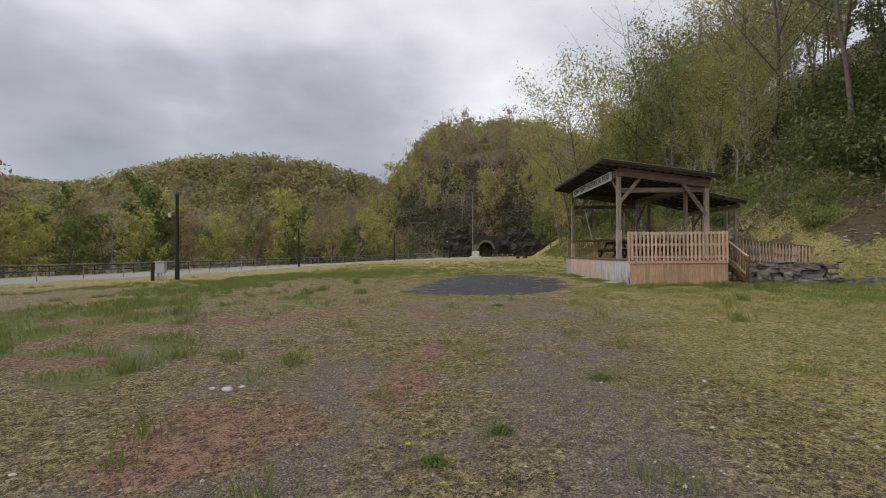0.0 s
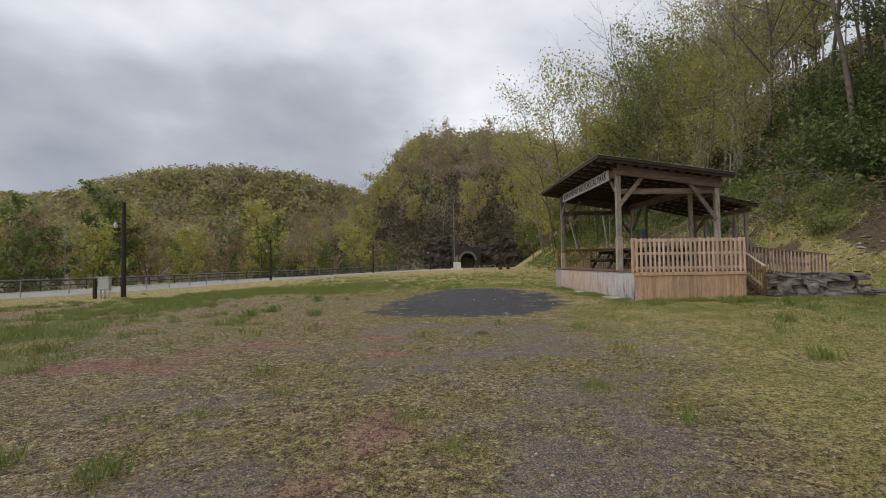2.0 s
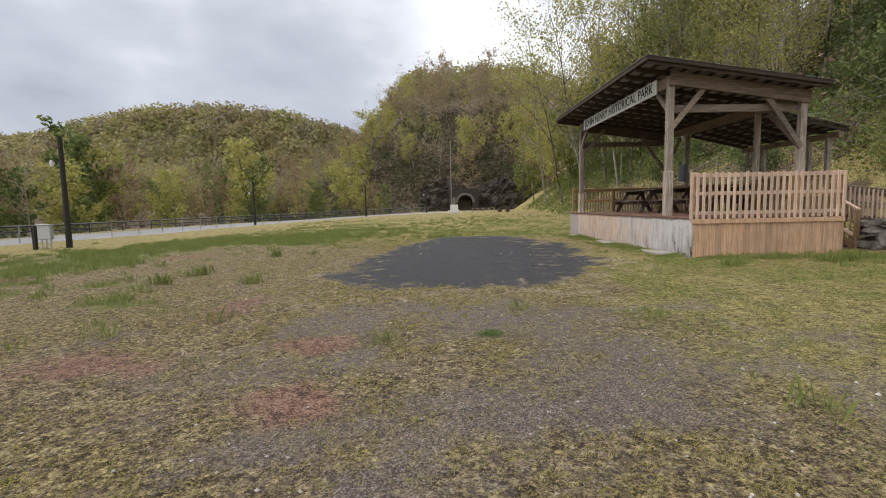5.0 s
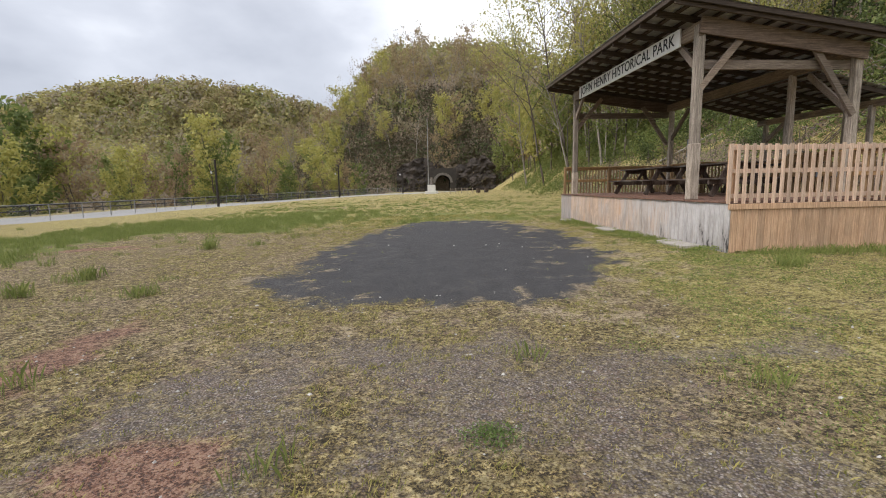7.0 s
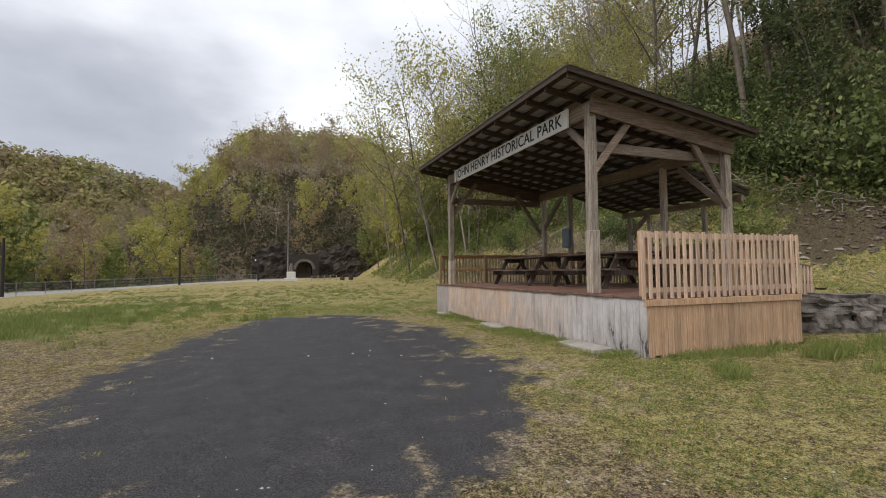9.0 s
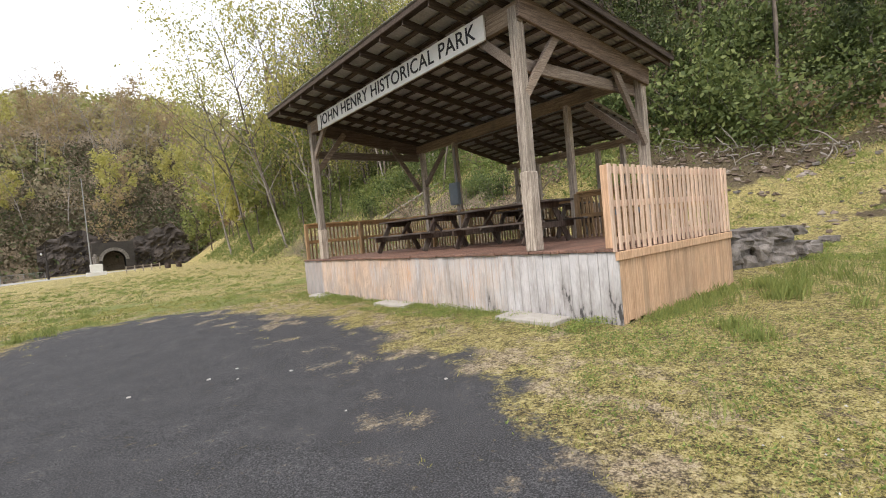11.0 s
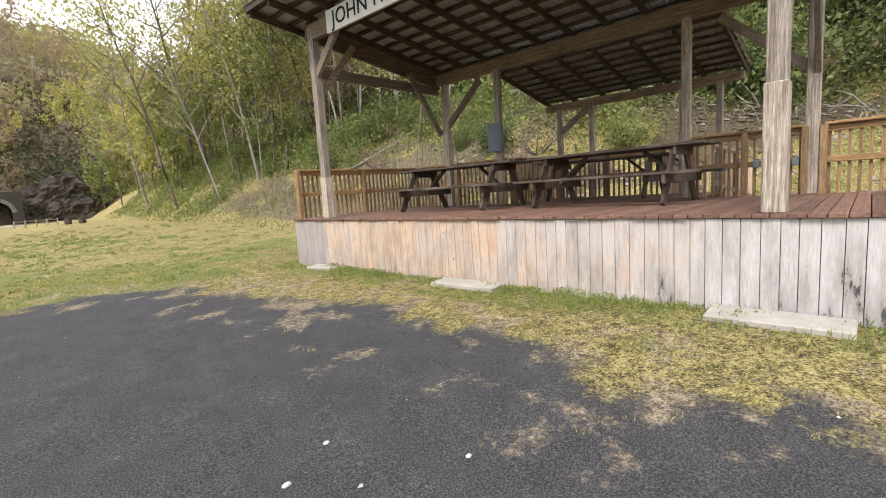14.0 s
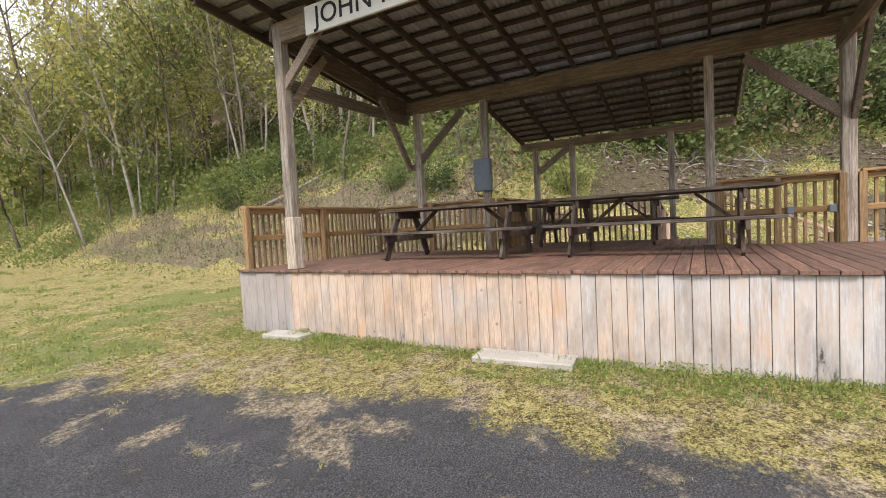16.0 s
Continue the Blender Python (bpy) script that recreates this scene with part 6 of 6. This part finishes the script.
g = ground_at(12.4, 17.9) - 0.05
A, B = Vector((12.0, 18.62, 0)), Vector((14.45, 17.85, 0))
for row, (z, h) in enumerate(((0.0, 0.27), (0.22, 0.25), (0.44, 0.22), (0.63, 0.2))):
    f = rng.uniform(-0.02, 0.03) + 0.01 * row
    while f < 0.97 - 0.03 * row:
        w = min(rng.uniform(0.10, 0.36), 1.02 - f)
        c = A.lerp(B, f + w / 2)
        bm = rough_stone(0, 0, 0, w * 2.46 * 1.16, 0.95 + rng.uniform(-0.2, 0.2), h * rng.uniform(1.1, 1.6), rng.random() * 40)
        bm.transform(Matrix.Translation((c.x, c.y + 0.4 + rng.uniform(-0.12, 0.12), g + z + h / 2)) @ Matrix.Rotation(math.atan2(B.y - A.y, B.x - A.x) + rng.uniform(-0.2, 0.2), 4, "Z") @ Matrix.Rotation(rng.uniform(-0.12, 0.12), 4, "Y"))
        part("stone", bm, M_STONE, wall)
        f += w
for i in range(8):
    x = 14.7 + 0.42 * i
    part("stone", rough_stone(x, 18.1 + rng.uniform(-0.3, 0.3), ground_at(x, 18.1) + 0.10, rng.uniform(0.3, 0.8), rng.uniform(0.3, 0.6), rng.uniform(0.12, 0.3), i * 3.7), M_STONE, wall)

for i in range(46):
    y = rng.uniform(14, 33)
    x = float(hill_foot(y)) + rng.uniform(3.0, 10)
    s = rng.uniform(0.07, 0.24)
    ob = part("rock", rough_stone(x, y, ground_at(x, y) + s * 0.15, s * 1.5, s, s * 0.6, i * 5.1), M_STONE)
    tagged(ob, "grey loose rock lying on the grassy bank", "rock", "rocks on the bank")


def bank_rubble():
    """Broken stones and clods that lie on the bare stretches of the bank."""
    rs = np.random.RandomState(44)
    n = 9000
    y = rs.uniform(11, 32, n)
    x = hill_foot(y) + rs.uniform(0.8, 11.5, n)
    keep = rs.rand(n) < 0.06 + 0.6 * masks(x, y)[6]
    x, y = x[keep], y[keep]
    k = len(x)
    s = 0.035 + 0.13 * rs.rand(k) ** 3
    turn = rs.uniform(0, 2 * np.pi, k)
    shape = np.array([(1, 0, 0), (0.1, 1, 0.15), (-0.9, 0.2, 0), (0, -1, 0.1), (0.5, 0.3, 0.75), (-0.4, -0.2, 0.9), (0, 0, -0.8)])
    v = shape[None] * np.stack([rs.uniform(0.8, 1.7, k), rs.uniform(0.6, 1.1, k), rs.uniform(0.4, 0.9, k)], -1)[:, None, :] * s[:, None, None] + rs.normal(0, 0.16, (k, 7, 3)) * s[:, None, None]
    cs, sn = np.cos(turn)[:, None], np.sin(turn)[:, None]
    v = np.stack([v[..., 0] * cs - v[..., 1] * sn + x[:, None], v[..., 0] * sn + v[..., 1] * cs + y[:, None], v[..., 2] + height(x, y)[:, None]], -1)
    tri = ((0, 1, 4), (1, 5, 4), (1, 2, 5), (2, 3, 5), (3, 4, 5), (3, 0, 4), (1, 0, 6), (2, 1, 6), (3, 2, 6), (0, 3, 6))
    faces = [(7 * i + a, 7 * i + b, 7 * i + c) for i in range(k) for a, b, c in tri]
    tagged(piece("bank_rubble", raw_mesh("bank_rubble", v, faces), M_RUBBLE), "brown broken stones and clods strewn over the bare bank", "rubble", kind="stuff")


bank_rubble()


# ---- rock face round the tunnel ----
def cliff():
    nx, nz = 90, 30
    verts, faces = [], []
    base = ground_at(TX, TY) - 0.4
    for k in range(nz):
        for i in range(nx):
            x = -3 + 27 * i / (nx - 1)
            top = 8.0 + 1.6 * math.sin(x * 0.4) + 1.6 * noise.noise(Vector((x * 0.4, 0, 2)))
            z = top * k / (nz - 1)
            push = 1.5 * noise.fractal(Vector((x * 0.3, z * 0.45, 5)), 0.9, 2.0, 5)
            y = TY + 2.2 + z * 0.28 - max(push, -1.2) * (0.35 if abs(x - TX) < 4.5 else 1.0)
            verts.append((x, y, base + z))
    for k in range(nz - 1):
        for i in range(nx - 1):
            xm = -3 + 27 * (i + 0.5) / (nx - 1)
            if abs(xm - TX) < 2.5 and k < 18:
                continue
            a = k * nx + i
            faces.append((a, a + 1, a + nx + 1, a + nx))
    ob = piece("cliff_face", raw_mesh("cliff_face", verts, faces), M_CLIFF)
    tagged(ob, "dark weathered rock face around the tunnel mouth", "cliff", kind="structure")


cliff()

# ---- bank details ----
def root_mat(x0, y0, x1, y1, seed):
    """Exposed roots hanging over an eroded edge of the bank."""
    r = random.Random(seed)
    verts, faces = [], []
    for i in range(70):
        f = r.random()
        x, y = x0 + (x1 - x0) * f + r.uniform(-0.4, 0.4), y0 + (y1 - y0) * f + r.uniform(-0.4, 0.4)
        p = Vector((x, y, ground_at(x, y) + r.uniform(0.0, 0.5)))
        pts = wander(r, p, Vector((r.uniform(-1.2, -0.1), r.uniform(-0.8, 0.8), r.uniform(-0.5, 0.9))), r.uniform(0.5, 1.6), 4, 0.55, -0.12)
        rad = r.uniform(0.012, 0.04)
        limb(verts, faces, pts, [rad, rad * 0.8, rad * 0.6, rad * 0.45, rad * 0.2], 4)
    ob = piece("exposed_roots", raw_mesh("exposed_roots", [tuple(v) for v in verts], faces), M_PALEBARK)
    tagged(ob, "tangle of pale dead roots on the eroded bank edge", "roots", kind="stuff")


root_mat(22.2, 27.5, 24.6, 18.5, 1)
root_mat(21.0, 31.5, 22.4, 27.0, 2)

log = thing("fallen_log", (19.5, 40.0, ground_at(19.5, 40.0)), "fallen bleached log lying on the leaf-covered bank", "log")
verts, faces = [], []
ends = [Vector((18.2, 41.6, ground_at(18.2, 41.6) + 0.12)), Vector((19.4, 40.0, ground_at(19.4, 40.0) + 0.25)), Vector((20.8, 38.2, ground_at(20.8, 38.2) + 0.3)), Vector((21.8, 37.0, ground_at(21.8, 37.0) + 0.7))]
limb(verts, faces, ends, [0.085, 0.08, 0.06, 0.03], 8)
piece("bole", raw_mesh("bole", [tuple(v) for v in verts], faces), M_PALEBARK, log, smooth=True)


def stalks():
    r = random.Random(6)
    verts, faces = [], []
    for i in range(420):
        y = r.uniform(28, 62)
        x = float(hill_foot(y)) + r.uniform(0.8, 8)
        p = Vector((x, y, ground_at(x, y) - 0.05))
        limb(verts, faces, wander(r, p, Vector((r.uniform(-0.25, 0.25), r.uniform(-0.25, 0.25), 1)), r.uniform(0.4, 1.5), 2, 0.15, 0), [0.02, 0.014, 0.006], 3)
    ob = piece("dry_stalks", raw_mesh("dry_stalks", [tuple(v) for v in verts], faces), M_BARK)
    tagged(ob, "dry brown weed stalks on the leaf-covered bank", "stalks", kind="stuff")


stalks()
